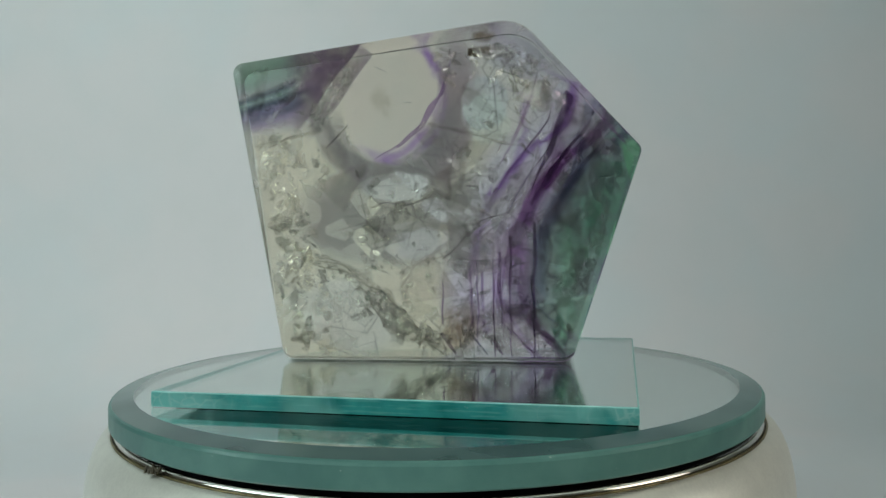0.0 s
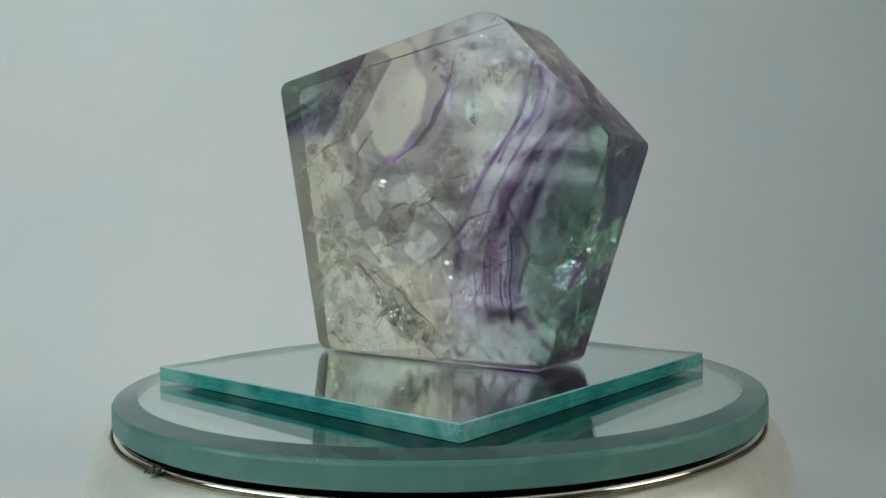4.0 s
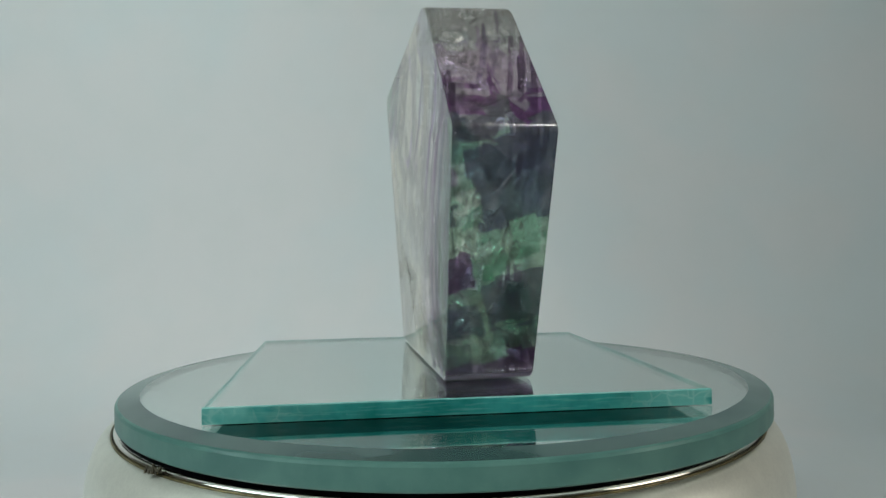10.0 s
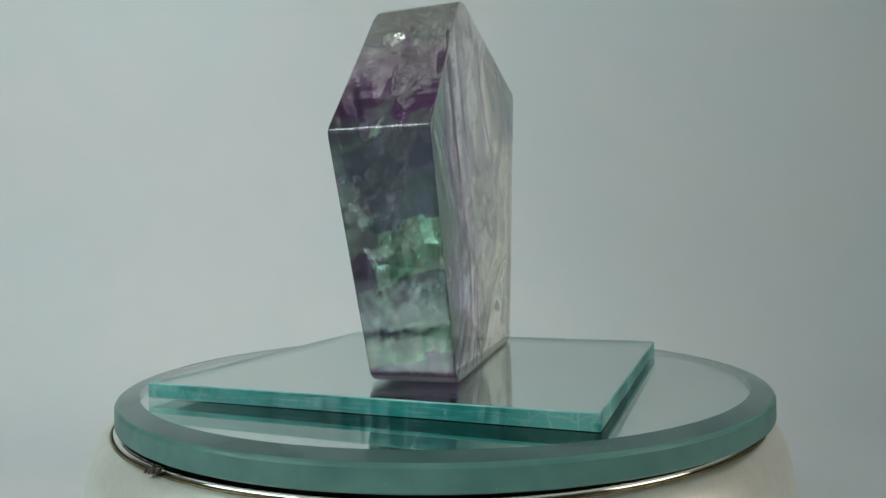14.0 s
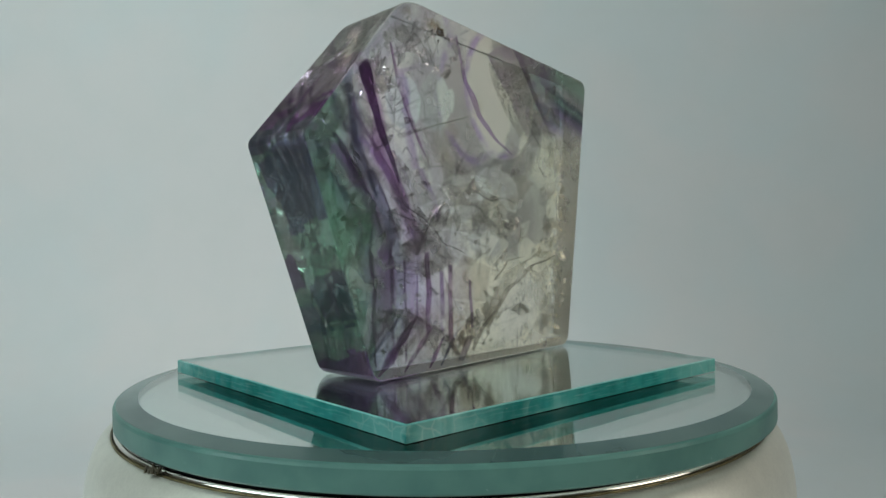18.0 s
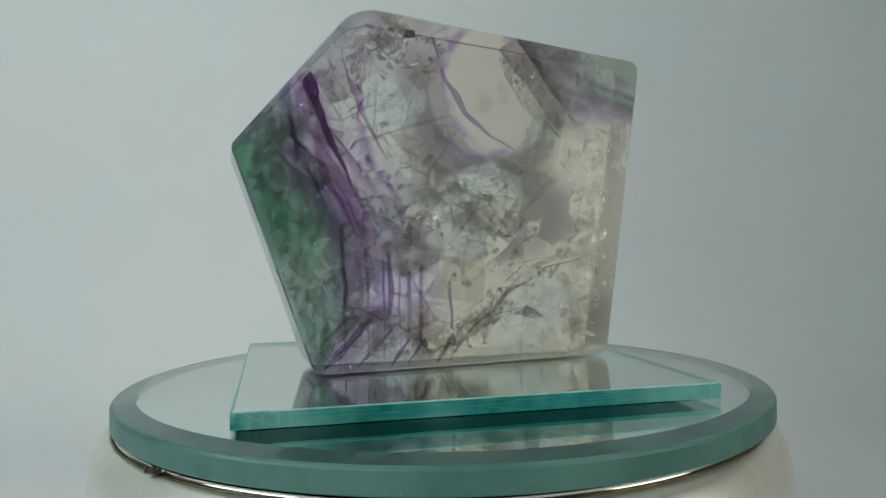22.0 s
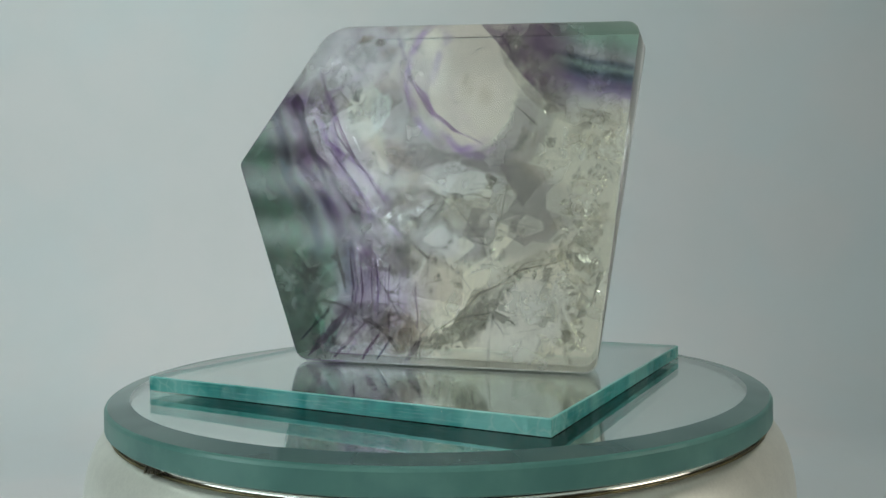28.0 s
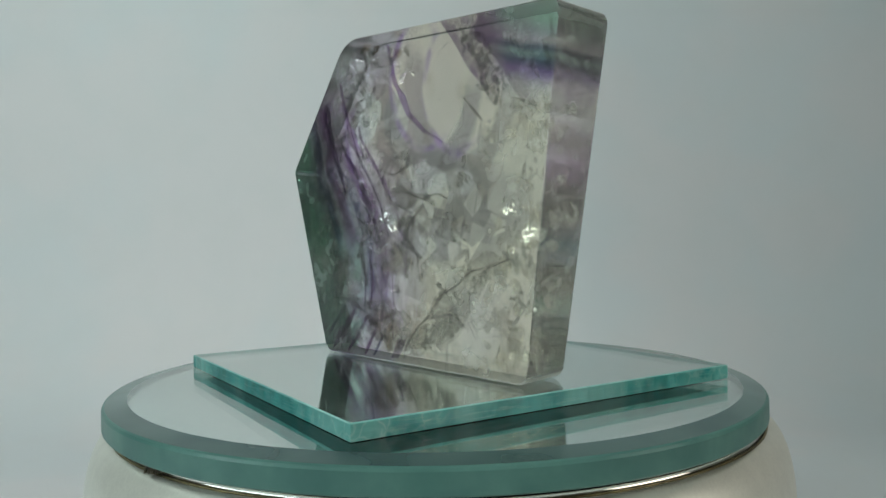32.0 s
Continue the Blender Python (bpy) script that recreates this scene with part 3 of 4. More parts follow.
GLINT = crack_material("bright_crack", 1.0, 0.2, (1.0, 1.0, 1.0), 0.6)
SPARKLE = crack_material("crumbled_crack", 0.85, 0.2, (0.90, 0.89, 0.87), 0.25, 1.3)
VEIL = crack_material("grey_veil", 0.25, 0.12, (0.88, 0.87, 0.86))
HAIR = make_principled("dark_hairline", (0.10, 0.07, 0.09), 0.4, grain=0.3, scale=900)


def spark_material(name, colour, least, most):
    """Small smooth cleavage mirrors, with some diffuse white standing in for their glints."""
    g = Nodes(name)
    p = g.coords((1000, 1000, 1000))
    film = g.bsdf("ShaderNodeBsdfGlossy", Color=colour, Roughness=0.13, Normal=g.bump(g.noise(p, 2.0, 2.0), 0.25, 0.0003))
    glint_white = g.blend(0.5, g.bsdf("ShaderNodeBsdfDiffuse", Color=colour), g.bsdf("ShaderNodeBsdfTranslucent", Color=colour))
    film = g.blend(0.25, film, glint_white)
    cover = g.math("MULTIPLY_ADD", g.smooth(g.noise(p, 0.9, 3.0), 0.4, 0.55), most - least, least)
    return g.done(g.blend(cover, g.bsdf("ShaderNodeBsdfRefraction", Color=(0.97, 0.97, 0.97), Roughness=0.0, IOR=1.0), film))


SPARK = spark_material("cleavage_glint", (0.97, 0.98, 0.97), 0.3, 0.9)
CREAM = spark_material("cream_glint", (1.0, 0.97, 0.90), 0.12, 0.65)
CRACK_DIM = crack_material("dim_crack", 0.55, 0.25)
FLASH = spark_material("flashing_crack", (1.0, 1.0, 0.99), 0.55, 1.0)
CREAM_VEIL = crack_material("cream_crack", 0.6, 0.25, (0.99, 0.97, 0.91), 0.65, 0.6)


def mosaic_material():
    g = Nodes("cleavage_face")
    isl = g.n("ShaderNodeNewGeometry").outputs["Random Per Island"]
    tone = g.ramp(isl, [(0.0, (0.76, 0.74, 0.71)), (0.3, (0.93, 0.92, 0.89)), (0.6, (0.98, 0.98, 0.95)), (0.85, (0.82, 0.79, 0.78)), (1.0, (0.93, 0.92, 0.90))])
    shine = g.ramp(isl, [(0.0, 0.10), (0.3, 0.02), (0.55, 0.12), (0.6, 0.01), (0.9, 0.05), (1.0, 0.2)])
    p = g.coords((1000, 1000, 1000))
    film = g.bsdf("ShaderNodeBsdfGlossy", Color=(0.95, 0.95, 0.93), Roughness=0.1, Normal=g.bump(g.noise(p, 0.8, 3.0), 0.4, 0.0006))
    return g.done(g.blend(shine, g.bsdf("ShaderNodeBsdfRefraction", Color=tone, Roughness=0.0, IOR=1.0), film))


MOSAIC = mosaic_material()


def facet_material():
    """Flat cleavage planes under the coloured sides: mint, pale or indigo, each its own."""
    g = Nodes("cleavage_plane")
    one = g.n("ShaderNodeObjectInfo").outputs["Random"]
    p = g.coords((1000, 1000, 1000))
    tone = g.ramp(one, [(0.0, (0.50, 0.82, 0.66)), (0.25, (0.90, 0.98, 0.95)), (0.42, (0.42, 0.70, 0.58)), (0.55, (0.38, 0.38, 0.54)), (0.65, (0.42, 0.48, 0.58)), (0.75, (0.94, 0.98, 0.96)), (0.9, (0.86, 0.96, 0.92)), (1.0, (0.7, 0.95, 0.84))])
    milk = g.blend(0.5, g.bsdf("ShaderNodeBsdfDiffuse", Color=tone), g.bsdf("ShaderNodeBsdfTranslucent", Color=tone))
    film = g.bsdf("ShaderNodeBsdfGlossy", Color=(0.95, 0.98, 0.96), Roughness=0.08, Normal=g.bump(g.noise(p, 0.9, 3.0), 0.25, 0.0005))
    amount = g.math("MULTIPLY_ADD", g.smooth(g.noise(p, 0.35, 4.0, 0.6), 0.40, 0.7), 0.40, 0.03)
    return g.done(g.blend(amount, g.bsdf("ShaderNodeBsdfRefraction", Color=tone, Roughness=0.0, IOR=1.0), g.blend(0.25, film, milk)))


FACET = facet_material()


def stone_planes():
    f, b = [TURN @ Vector(c) * MM for c in FRONT], [TURN @ Vector(c) * MM for c in BACK]
    mid = sum(f + b, Vector()) / 10
    planes = []
    for a, c, d in [(f[0], f[1], f[3]), (b[0], b[1], b[3])] + [(f[i], f[(i + 1) % 5], b[i]) for i in range(5)]:
        n = (c - a).cross(d - a).normalized()
        planes.append((a, n if n.dot(mid - a) > 0 else -n))
    return planes


PLANES = stone_planes()


def inside(p, margin=0.0006):
    return all((p - a).dot(n) > margin for a, n in PLANES)


def trimmed(bm):
    """Cuts off what would stand out of the stone."""
    for a, n in PLANES:
        bmesh.ops.bisect_plane(bm, geom=bm.verts[:] + bm.edges[:] + bm.faces[:], plane_co=a + n * 0.0006, plane_no=n, clear_inner=True)
    return bm


def main_at(h):
    for (h0, x0), (h1, x1) in zip(MAIN_LINE, MAIN_LINE[1:]):
        if h0 <= h <= h1:
            return x0 + (x1 - x0) * (h - h0) / (h1 - h0)
    return MAIN_LINE[-1][1]


def sheet(points, depth0, depth1, lean, rough, seed, rows=14):
    """A crack or growth sheet: a line across the slab carried through its depth, wrinkled."""
    bm = bmesh.new()
    grid = []
    for k in range(rows + 1):
        w = depth0 + (depth1 - depth0) * k / rows
        line = []
        for u, v in points:
            q = Vector((u, w, v))
            d = noise.noise_vector(q * 0.16 + Vector((seed, 0, 0))) * rough + noise.noise_vector(q * 0.5 + Vector((0, seed, 0))) * rough * 0.35
            line.append(bm.verts.new((q + d + Vector((lean[0], 0, lean[1])) * (w / 10)) * MM))
        grid.append(line)
    for a, b in zip(grid, grid[1:]):
        for i in range(len(a) - 1):
            bm.faces.new((a[i], a[i + 1], b[i + 1], b[i]))
    return trimmed(bm)


def layer(points, depth0, depth1, lean, thick, seed):
    """A growth layer with thickness: a line across the slab carried through its depth."""
    bm = bmesh.new()
    loops = []
    rows = 6
    for i, (u, v) in enumerate(points):
        a, b = points[max(i - 1, 0)], points[min(i + 1, len(points) - 1)]
        across = Vector((b[1] - a[1], 0, a[0] - b[0])).normalized()
        q = Vector((u, 0, v))
        t = thick * (0.45 + 0.9 * abs(noise.noise(q * 0.21 + Vector((0, seed, 0))))) * min(1.0, 0.08 + 2.6 * min(i, len(points) - 1 - i) / len(points))
        q = q + across * noise.noise(q * 0.17 + Vector((seed, 0, 0))) * 0.3
        ring = []
        for side, order in ((-0.5, range(rows + 1)), (0.5, range(rows, -1, -1))):
            for k in order:
                w = depth0 + (depth1 - depth0) * k / rows
                wave = across * (noise.noise(Vector((u * 0.2, w * 0.3, v * 0.2 + seed))) * 0.35)
                ring.append(bm.verts.new((q + across * (t * side) + wave + Vector((lean * w / 10, w, 0))) * MM))
        loops.append(ring)
    for a, b in zip(loops, loops[1:]):
        n = len(a)
        for k in range(n):
            bm.faces.new((a[k], b[k], b[(k + 1) % n], a[(k + 1) % n]))
    return trimmed(bm)


def resampled(points, n):
    out = []
    for i in range(n + 1):
        x = i / n * (len(points) - 1)
        k = min(int(x), len(points) - 2)
        a, b = points[k], points[k + 1]
        out.append((a[0] + (b[0] - a[0]) * (x - k), a[1] + (b[1] - a[1]) * (x - k)))
    return out


def patch(centre, normal, r0, r1, seed, rough=0.9):
    """A ragged, curved crack surface inside the stone."""
    bm = bmesh.new()
    rot = Vector(normal).normalized().to_track_quat("Z", "Y").to_matrix()
    rings, spokes = 6, 22
    mid = bm.verts.new(Vector(centre) * MM)
    last = None
    for i in range(1, rings + 1):
        ring = []
        for k in range(spokes):
            a = 2 * math.pi * k / spokes
            ragged = 1 + 0.45 * noise.noise(Vector((math.cos(a) * 1.3 + seed, math.sin(a) * 1.3, seed * 0.37)))
            q = Vector((math.cos(a) * r0, math.sin(a) * r1, 0)) * (i / rings) * ragged
            q.z = noise.noise(q * 0.22 + Vector((seed, seed, 0))) * rough * 2 + noise.noise(q * 0.8 + Vector((seed, 0, 0))) * rough * 0.5
            ring.append(bm.verts.new((Vector(centre) + rot @ q) * MM))
        for k in range(spokes):
            j = (k + 1) % spokes
            if last:
                bm.faces.new((last[k], ring[k], ring[j], last[j]))
            else:
                bm.faces.new((mid, ring[k], ring[j]))
        last = ring
    return trimmed(bm)


def shard(centre, normal, size, seed, stretch=1.0, step=0.5):
    """A cleaved crack: a few flat facets in steps, with a ragged outline."""
    rnd = random.Random(seed)
    rot = Vector(normal).normalized().to_track_quat("Z", "Y").to_matrix() @ Euler((0, 0, rnd.uniform(0, 6.28))).to_matrix()
    bm = bmesh.new()
    k = rnd.randint(6, 9)
    outer = []
    for i in range(k):
        a = 2 * math.pi * (i + rnd.uniform(-0.35, 0.35)) / k
        r = size * rnd.uniform(0.55, 1.15)
        outer.append(Vector((math.cos(a) * r * stretch, math.sin(a) * r, rnd.uniform(-step, step))))
    inner = [Vector((q.x * rnd.uniform(0.35, 0.6), q.y * rnd.uniform(0.35, 0.6), rnd.uniform(-step, step) * 0.6)) for q in outer]
    vo = [bm.verts.new((Vector(centre) + rot @ q) * MM) for q in outer]
    vi = [bm.verts.new((Vector(centre) + rot @ q) * MM) for q in inner]
    mid = bm.verts.new(Vector(centre) * MM)
    for i in range(k):
        j = (i + 1) % k
        bm.faces.new((vo[i], vo[j], vi[j]))
        bm.faces.new((vo[i], vi[j], vi[i]))
        bm.faces.new((vi[i], vi[j], mid))
    return trimmed(bm)


def hairline(start, length, turn, seed, width=0.055):
    """A thin, wandering dark line: a slender three-sided thread."""
    rnd = random.Random(seed)
    bm = bmesh.new()
    at, head, rings = Vector(start), turn, []
    steps = max(6, int(length * 2))
    for i in range(steps + 1):
        r = width * (0.25 + math.sin(math.pi * i / steps)) * rnd.uniform(0.6, 1.2)
        side = Vector((-math.sin(head), 0, math.cos(head)))
        rings.append([bm.verts.new((at + side * (r * math.cos(a)) + Vector((0, 1, 0)) * (r * math.sin(a))) * MM) for a in (0.0, 2.09, 4.19)])
        head += rnd.gauss(0, 0.22) + (0.5 * rnd.choice((-1, 1)) if rnd.random() < 0.12 else 0)
        at = at + Vector((math.cos(head), rnd.uniform(-0.3, 0.3), math.sin(head))) * (length / steps)
    for a, b in zip(rings, rings[1:]):
        for i in range(3):
            bm.faces.new((a[i], a[(i + 1) % 3], b[(i + 1) % 3], b[i]))
    return trimmed(bm)


def mosaic(u0, u1, v0, v1, cell, depth, wobble, keep, seed):
    """Cleavage faces inside the stone: many small tilted facets with gaps between them."""
    rnd = random.Random(seed)
    nu, nv = int((u1 - u0) / cell), int((v1 - v0) / cell)
    pts = {(i, j): Vector((u0 + cell * (i + rnd.uniform(-0.45, 0.45) + 0.5 * (j % 2)), 0, v0 + cell * (j + rnd.uniform(-0.45, 0.45)))) for i in range(nu + 1) for j in range(nv + 1)}
    bm = bmesh.new()
    for i in range(nu):
        for j in range(nv):
            quads = [pts[i, j], pts[i + 1, j], pts[i + 1, j + 1], pts[i, j + 1]]
            pieces = [quads] if rnd.random() < 0.55 else [[quads[0], quads[1], quads[2]], [quads[0], quads[2], quads[3]]]
            for piece in pieces:
                if rnd.random() > keep:
                    continue
                mid = sum(piece, Vector()) / len(piece)
                base = depth + wobble * noise.noise(mid * 0.09 + Vector((seed, 0, 0))) * 2
                a, b = rnd.uniform(-0.28, 0.28), rnd.uniform(-0.28, 0.28)
                bm.faces.new([bm.verts.new(Vector((q.x, base + (q.x - mid.x) * a + (q.z - mid.z) * b, q.z)) * MM) for q in piece])
    return trimmed(bm)


# directions of the stone's cleavage: broad face, narrow coloured faces, far face
CLEAVAGE = (((-0.25, -0.97, 0.04), (-0.03, -1.0, 0.04), (0.2, -0.98, 0.04)),
            ((0.73, -0.56, 0.4), (0.89, -0.44, -0.1), (0.94, -0.32, -0.09), (0.97, -0.25, -0.08), (0.99, 0.14, -0.08), (0.96, 0.28, -0.09)),
            ((0.45, 0.89, 0.05), (0.35, 0.94, 0.05), (0.21, 0.98, 0.05), (0.07, 1.0, 0.05), (-0.09, 0.99, 0.05), (-0.24, 0.97, 0.05)))


def cleaved(c, rnd):
    """A cleavage direction for a flaw at c, a little off."""
    pool = CLEAVAGE[0] if c[1] < 1.0 else CLEAVAGE[2]
    if c[0] > 20 and rnd.random() < 0.55:
        pool = CLEAVAGE[1]
    fan = Vector((-0.0034 * c[0] * (pool is not CLEAVAGE[1]), -0.0034 * c[1] * (pool is CLEAVAGE[1]), -0.0034 * (c[2] - 30)))
    return Vector(rnd.choice(pool)) + fan + Vector((rnd.gauss(0, 0.07), rnd.gauss(0, 0.07), rnd.gauss(0, 0.07)))


def build_stone():
    root = tagged(new("fluorite_stone"), "polished five-sided slab of clear, purple and green banded fluorite", "crystal")
    bm = bmesh.new()
    f = [bm.verts.new(p) for p in rounded(FRONT)]
    b = [bm.verts.new(p) for p in rounded(BACK)]
    n = len(f)
    front, back = bm.faces.new(f), bm.faces.new(b[::-1])
    for i in range(n):
        j = (i + 1) % n
        bm.faces.new((f[j], f[i], b[i], b[j]))
    bmesh.ops.recalc_face_normals(bm, faces=bm.faces)
    for face in bm.faces:
        face.material_index = 0 if face in (front, back) else 1
    rim = [e for e in bm.edges if front in e.link_faces or back in e.link_faces]
    bmesh.ops.bevel(bm, geom=rim, offset=0.0003, segments=2, profile=0.5, affect="EDGES", material=1)
    part("body", bm, [FLUORITE, FLUORITE_SIDE], root, "clear polished crystal body", smooth=22)
    # growth zones through the depth
    for off, mat, lo, hi, lean in ((1.5, BAND_PURPLE, 0.5, 22, -5.0), (-3.5, BAND_VIOLET, 0.5, 20, -5.0)):
        pts = [(main_at(lo + (hi - lo) * k / 40) + off, lo + (hi - lo) * k / 40) for k in range(41)]
        part("growth_band", sheet(pts, -8, 1, (lean, 0.2), 0.12, 3.1 + off), mat, root, "purple growth band inside the stone", smooth=60)
    # fine growth lines that lean through the depth: path at mid depth, reach in depth, lean
    for pts, w0, w1, lean, thick, mat in (
            ([(24.0, 0.9), (15.0, 9.8)], 8.6, 9.4, 0.5, 1.9, BAND_PURPLE), ([(17.9, 0.8), (10.9, 8.0)], 8.6, 9.4, 0.5, 1.6, BAND_PURPLE), ([(11.9, 0.8), (7.6, 6.0)], 8.6, 9.4, 0.5, 0.8, BAND_PURPLE), ([(8.6, 0.8), (4.3, 6.5)], 8.4, 9.4, 0.5, 0.45, BAND_INDIGO),
            ([(25.8, 4), (18.2, 11.5)], 8.4, 9.5, 0.5, 0.6, BAND_INDIGO), ([(22.3, 2.4), (16.6, 7.8)], 8.4, 9.4, 0.5, 0.4, BAND_PURPLE), ([(2.6, 0.9), (-0.5, 5.2)], 6, 9.2, 0.5, 0.35, BAND_GREY),
            ([(17.0, 7), (17.2, 21.5)], 8.4, 9.4, -5.5, 0.36, BAND_PURPLE), ([(11.3, 5), (10.9, 19)], 8.4, 9.4, -5.5, 0.4, BAND_PURPLE), ([(13.5, 7), (13.5, 18)], 8.6, 9.4, -5.5, 0.22, BAND_VIOLET), ([(5.4, 7), (5.4, 16)], 8.6, 9.4, -5.5, 0.2, BAND_VIOLET),
            ([(17.0, 1), (17.2, 27)], -4.2, -3.2, -5.5, 0.45, BAND_DEEP), ([(12.9, 1), (12.6, 24)], -4.2, -3.2, -5.5, 0.32, BAND_PURPLE), ([(9.6, 1), (9.4, 20)], -4.2, -3.2, -5.5, 0.3, BAND_PURPLE), ([(6.4, 1), (6.4, 17)], -4.2, -3.2, -5.5, 0.25, BAND_VIOLET),
            ([(2.8, 62), (0.5, 54), (-3.6, 47.6), (-8, 44), (-13.7, 41)], 7.8, 8.8, 0.5, 1.2, BAND_VIOLET)):
        part("growth_band", layer(resampled(pts, 24), w0, w1, lean, thick, 3.1 + pts[0][0]), mat, root, "purple growth band inside the stone", smooth=60)
    # long growth lines that follow the main colour line, near either broad face: distance from it, height from and to, thickness
    for off, lo, hi, thick, mat in ((0.0, 24, 49, 1.3, BAND_DEEP), (-8.3, 31, 49, 0.6, BAND_PURPLE), (-3.9, 24, 50, 0.25, BAND_GREY), (5.3, 24, 42, 1.4, BAND_INDIGO)):
        pts = [(main_at(lo + (hi - lo) * k / 36) + off, lo + (hi - lo) * k / 36) for k in range(37)]
        part("growth_band", layer(pts, -4.4, -3.3, 0.0, thick, 3.1 + off), mat, root, "purple growth band inside the stone", smooth=60)
    for pts, thick, mat in (([(27.5, 56), (26.4, 52), (23.6, 44), (18.9, 33.5)], 2.4, BAND_DEEP), ([(20.4, 57.5), (18.6, 51), (15.6, 44.5), (12.2, 38.5)], 1.0, BAND_PURPLE), ([(30, 48), (28.5, 40), (24, 31)], 1.4, BAND_INDIGO)):
        part("growth_band", layer(resampled(pts, 24), 8.5, 9.4, 0.0, thick, 5.7 + pts[0][0]), mat, root, "purple growth band inside the stone", smooth=60)
    # smoky lines where cracks meet the faces
    for pts, w0, w1, lean, thick in (
            ([(1.2, 2.5), (-2.5, 7.2), (-6.4, 10.1), (-10, 13.6), (-13.3, 15), (-18.4, 18.2), (-24, 19.2), (-28, 20.2)], 7.2, 8.6, -2.0, 0.40), ([(-3, 33), (-8, 31.4), (-12, 32), (-15, 31)], 7.4, 8.9, 1.0, 0.30),
            ([(21, 11.8), (17, 11.4), (13.5, 9.7), (10, 8.2), (7, 5.5), (3.7, 2.1)], 7.0, 9.3, 0.3, 0.30), ([(-19.5, 48), (-24, 43.5), (-23, 40), (-26, 37)], 7.4, 8.6, 1.0, 0.28), ([(-27, 47), (-31, 46), (-36, 44)], 7.0, 8.4, 0.0, 0.3),
            ([(6, 38), (1, 36.5), (-4, 38)], 8.2, 9.0, 1.0, 0.16), ([(16, 30), (10, 27), (6, 23), (0, 21)], 8.2, 9.0, 2.0, 0.18),
            ([(2, 20), (6, 23.5), (10, 27.5), (15, 29)], -3.9, -2.0, 2.0, 0.30), ([(-24, 20), (-18, 19), (-14, 15)], -3.6, -2.0, 0.0, 0.30),
            ([(0, 31), (5, 27), (8, 21)], -3.9, -2.2, -1.0, 0.25), ([(19, 30), (23, 22), (21, 14)], -4.1, -2.4, 1.0, 0.26)):
        part("crack", layer(resampled(pts, 30), w0, w1, lean, thick, 9.4 + pts[0][0]), BAND_SMOKE, root, "dark hairline crack inside the stone", smooth=60)
    # long cracks
    for k, (pts, lean, rough, mat) in enumerate((
            ([(-25, 20), (-19, 17.5), (-14, 14), (-11, 10), (-8.5, 6.5), (-4, 3.8), (1, 2.4)], (1.5, 1.8), 1.0, SPARKLE),
            ([(-13.2, 64), (-16.5, 57), (-20, 51), (-24.5, 46)], (-4.0, 0.0), 0.6, SPARKLE),
            ([(21.0, 11.8), (13.5, 9.7), (7, 5.5), (3.7, 2.1)], (0.3, 0.0), 0.5, CRACK),
            ([(-24, 46), (-30, 45), (-38, 43)], (0.5, 1.5), 0.8, CRACK_DIM),
            ([(14, 9.5), (18, 9), (23, 11), (30, 12)], (1.0, -1.0), 0.7, CRACK),
            ([(-1, 20), (4, 22), (9, 25.5), (15, 29)], (0.0, 1.6), 0.9, CRACK),
            ([(20, 42), (27, 43.5), (36, 47)], (0.0, 1.0), 0.5, CRACK_DIM))):
        part("crack", sheet(resampled(pts, 30), -6, 0 if k == 5 else 12, lean, rough, 7.7 * k + 1), mat, root, "silvery crack inside the stone", smooth=60)
    # smaller crack surfaces
    rnd = random.Random(11)
    spots = [((12, 2, 60.5), (0.3, -0.5, 1), 5, 3), ((28, 1, 17), (0.8, -0.5, 0.3), 3, 6),
             ((26, 5, 26), (0.7, 0.6, 0.3), 3, 7), ((7, 1, 19), (0.2, -0.9, 0.5), 5, 2.5), ((-12, 5, 26), (0.1, 0.8, 0.6), 3.5, 2.5), ((-9, 3, 8), (0.6, -0.7, 0.4), 3, 6),
             ((16, 4, 34), (0.7, 0.7, -0.3), 2, 6), ((14, -2.6, 6.5), (0.1, -1.0, 0.15), 8, 4.5)]
    for c, n_, r0, r1 in spots:
        part("crack", patch(c, n_, r0, r1, rnd.uniform(0, 50)), CRACK, root, "silvery crack inside the stone", smooth=70)
    for k, args in enumerate(((-25, 16, 4, 42, 8.5, 1.5, 2.0, 0.18), (-22, 14, 6, 38, 6.0, 6.5, 1.8, 0.12), (2, 36, 2, 58, 6.0, 3.0, 2.5, 0.4), (18, 40, 2, 46, 4.0, 0.0, 2.5, 0.5))):
        part("cleavage_faces", mosaic(*args, 21 + k), MOSAIC, root, "small grey cleavage faces inside the stone")
    # bright flaws near the ends
    for k in range(30):
        right = k < 18
        for _ in range(40):
            c = (rnd.uniform(24, 38) if right else rnd.uniform(-38, -29), rnd.uniform(-4, 9.5), rnd.uniform(2, 56))
            if inside(Vector(c) * MM, 0.0008):
                break
        part("crack", shard(c, (rnd.uniform(0.2, 1), rnd.uniform(-0.8, 0.8), rnd.uniform(-0.8, 0.8)), rnd.uniform(1.0, 4.0), 500 + k, rnd.uniform(0.6, 1.8), 0.4), rnd.choice((GLINT, CRACK, CRACK)), root, "silvery crack inside the stone")
    # flecks
    for k in range(170):
        for _ in range(60):
            side = k % 4
            c = ((rnd.uniform(-34, -27), rnd.uniform(-2, 8), rnd.uniform(3, 30)), (rnd.uniform(2, 18), rnd.uniform(-4, 9), rnd.uniform(54, 63)),
                 (rnd.uniform(20, 36), rnd.uniform(-4, 9), rnd.uniform(3, 44)), (rnd.uniform(-16, 16), rnd.uniform(-3, 8), rnd.uniform(2, 40)))[side]
            if inside(Vector(c) * MM, 0.0008):
                break
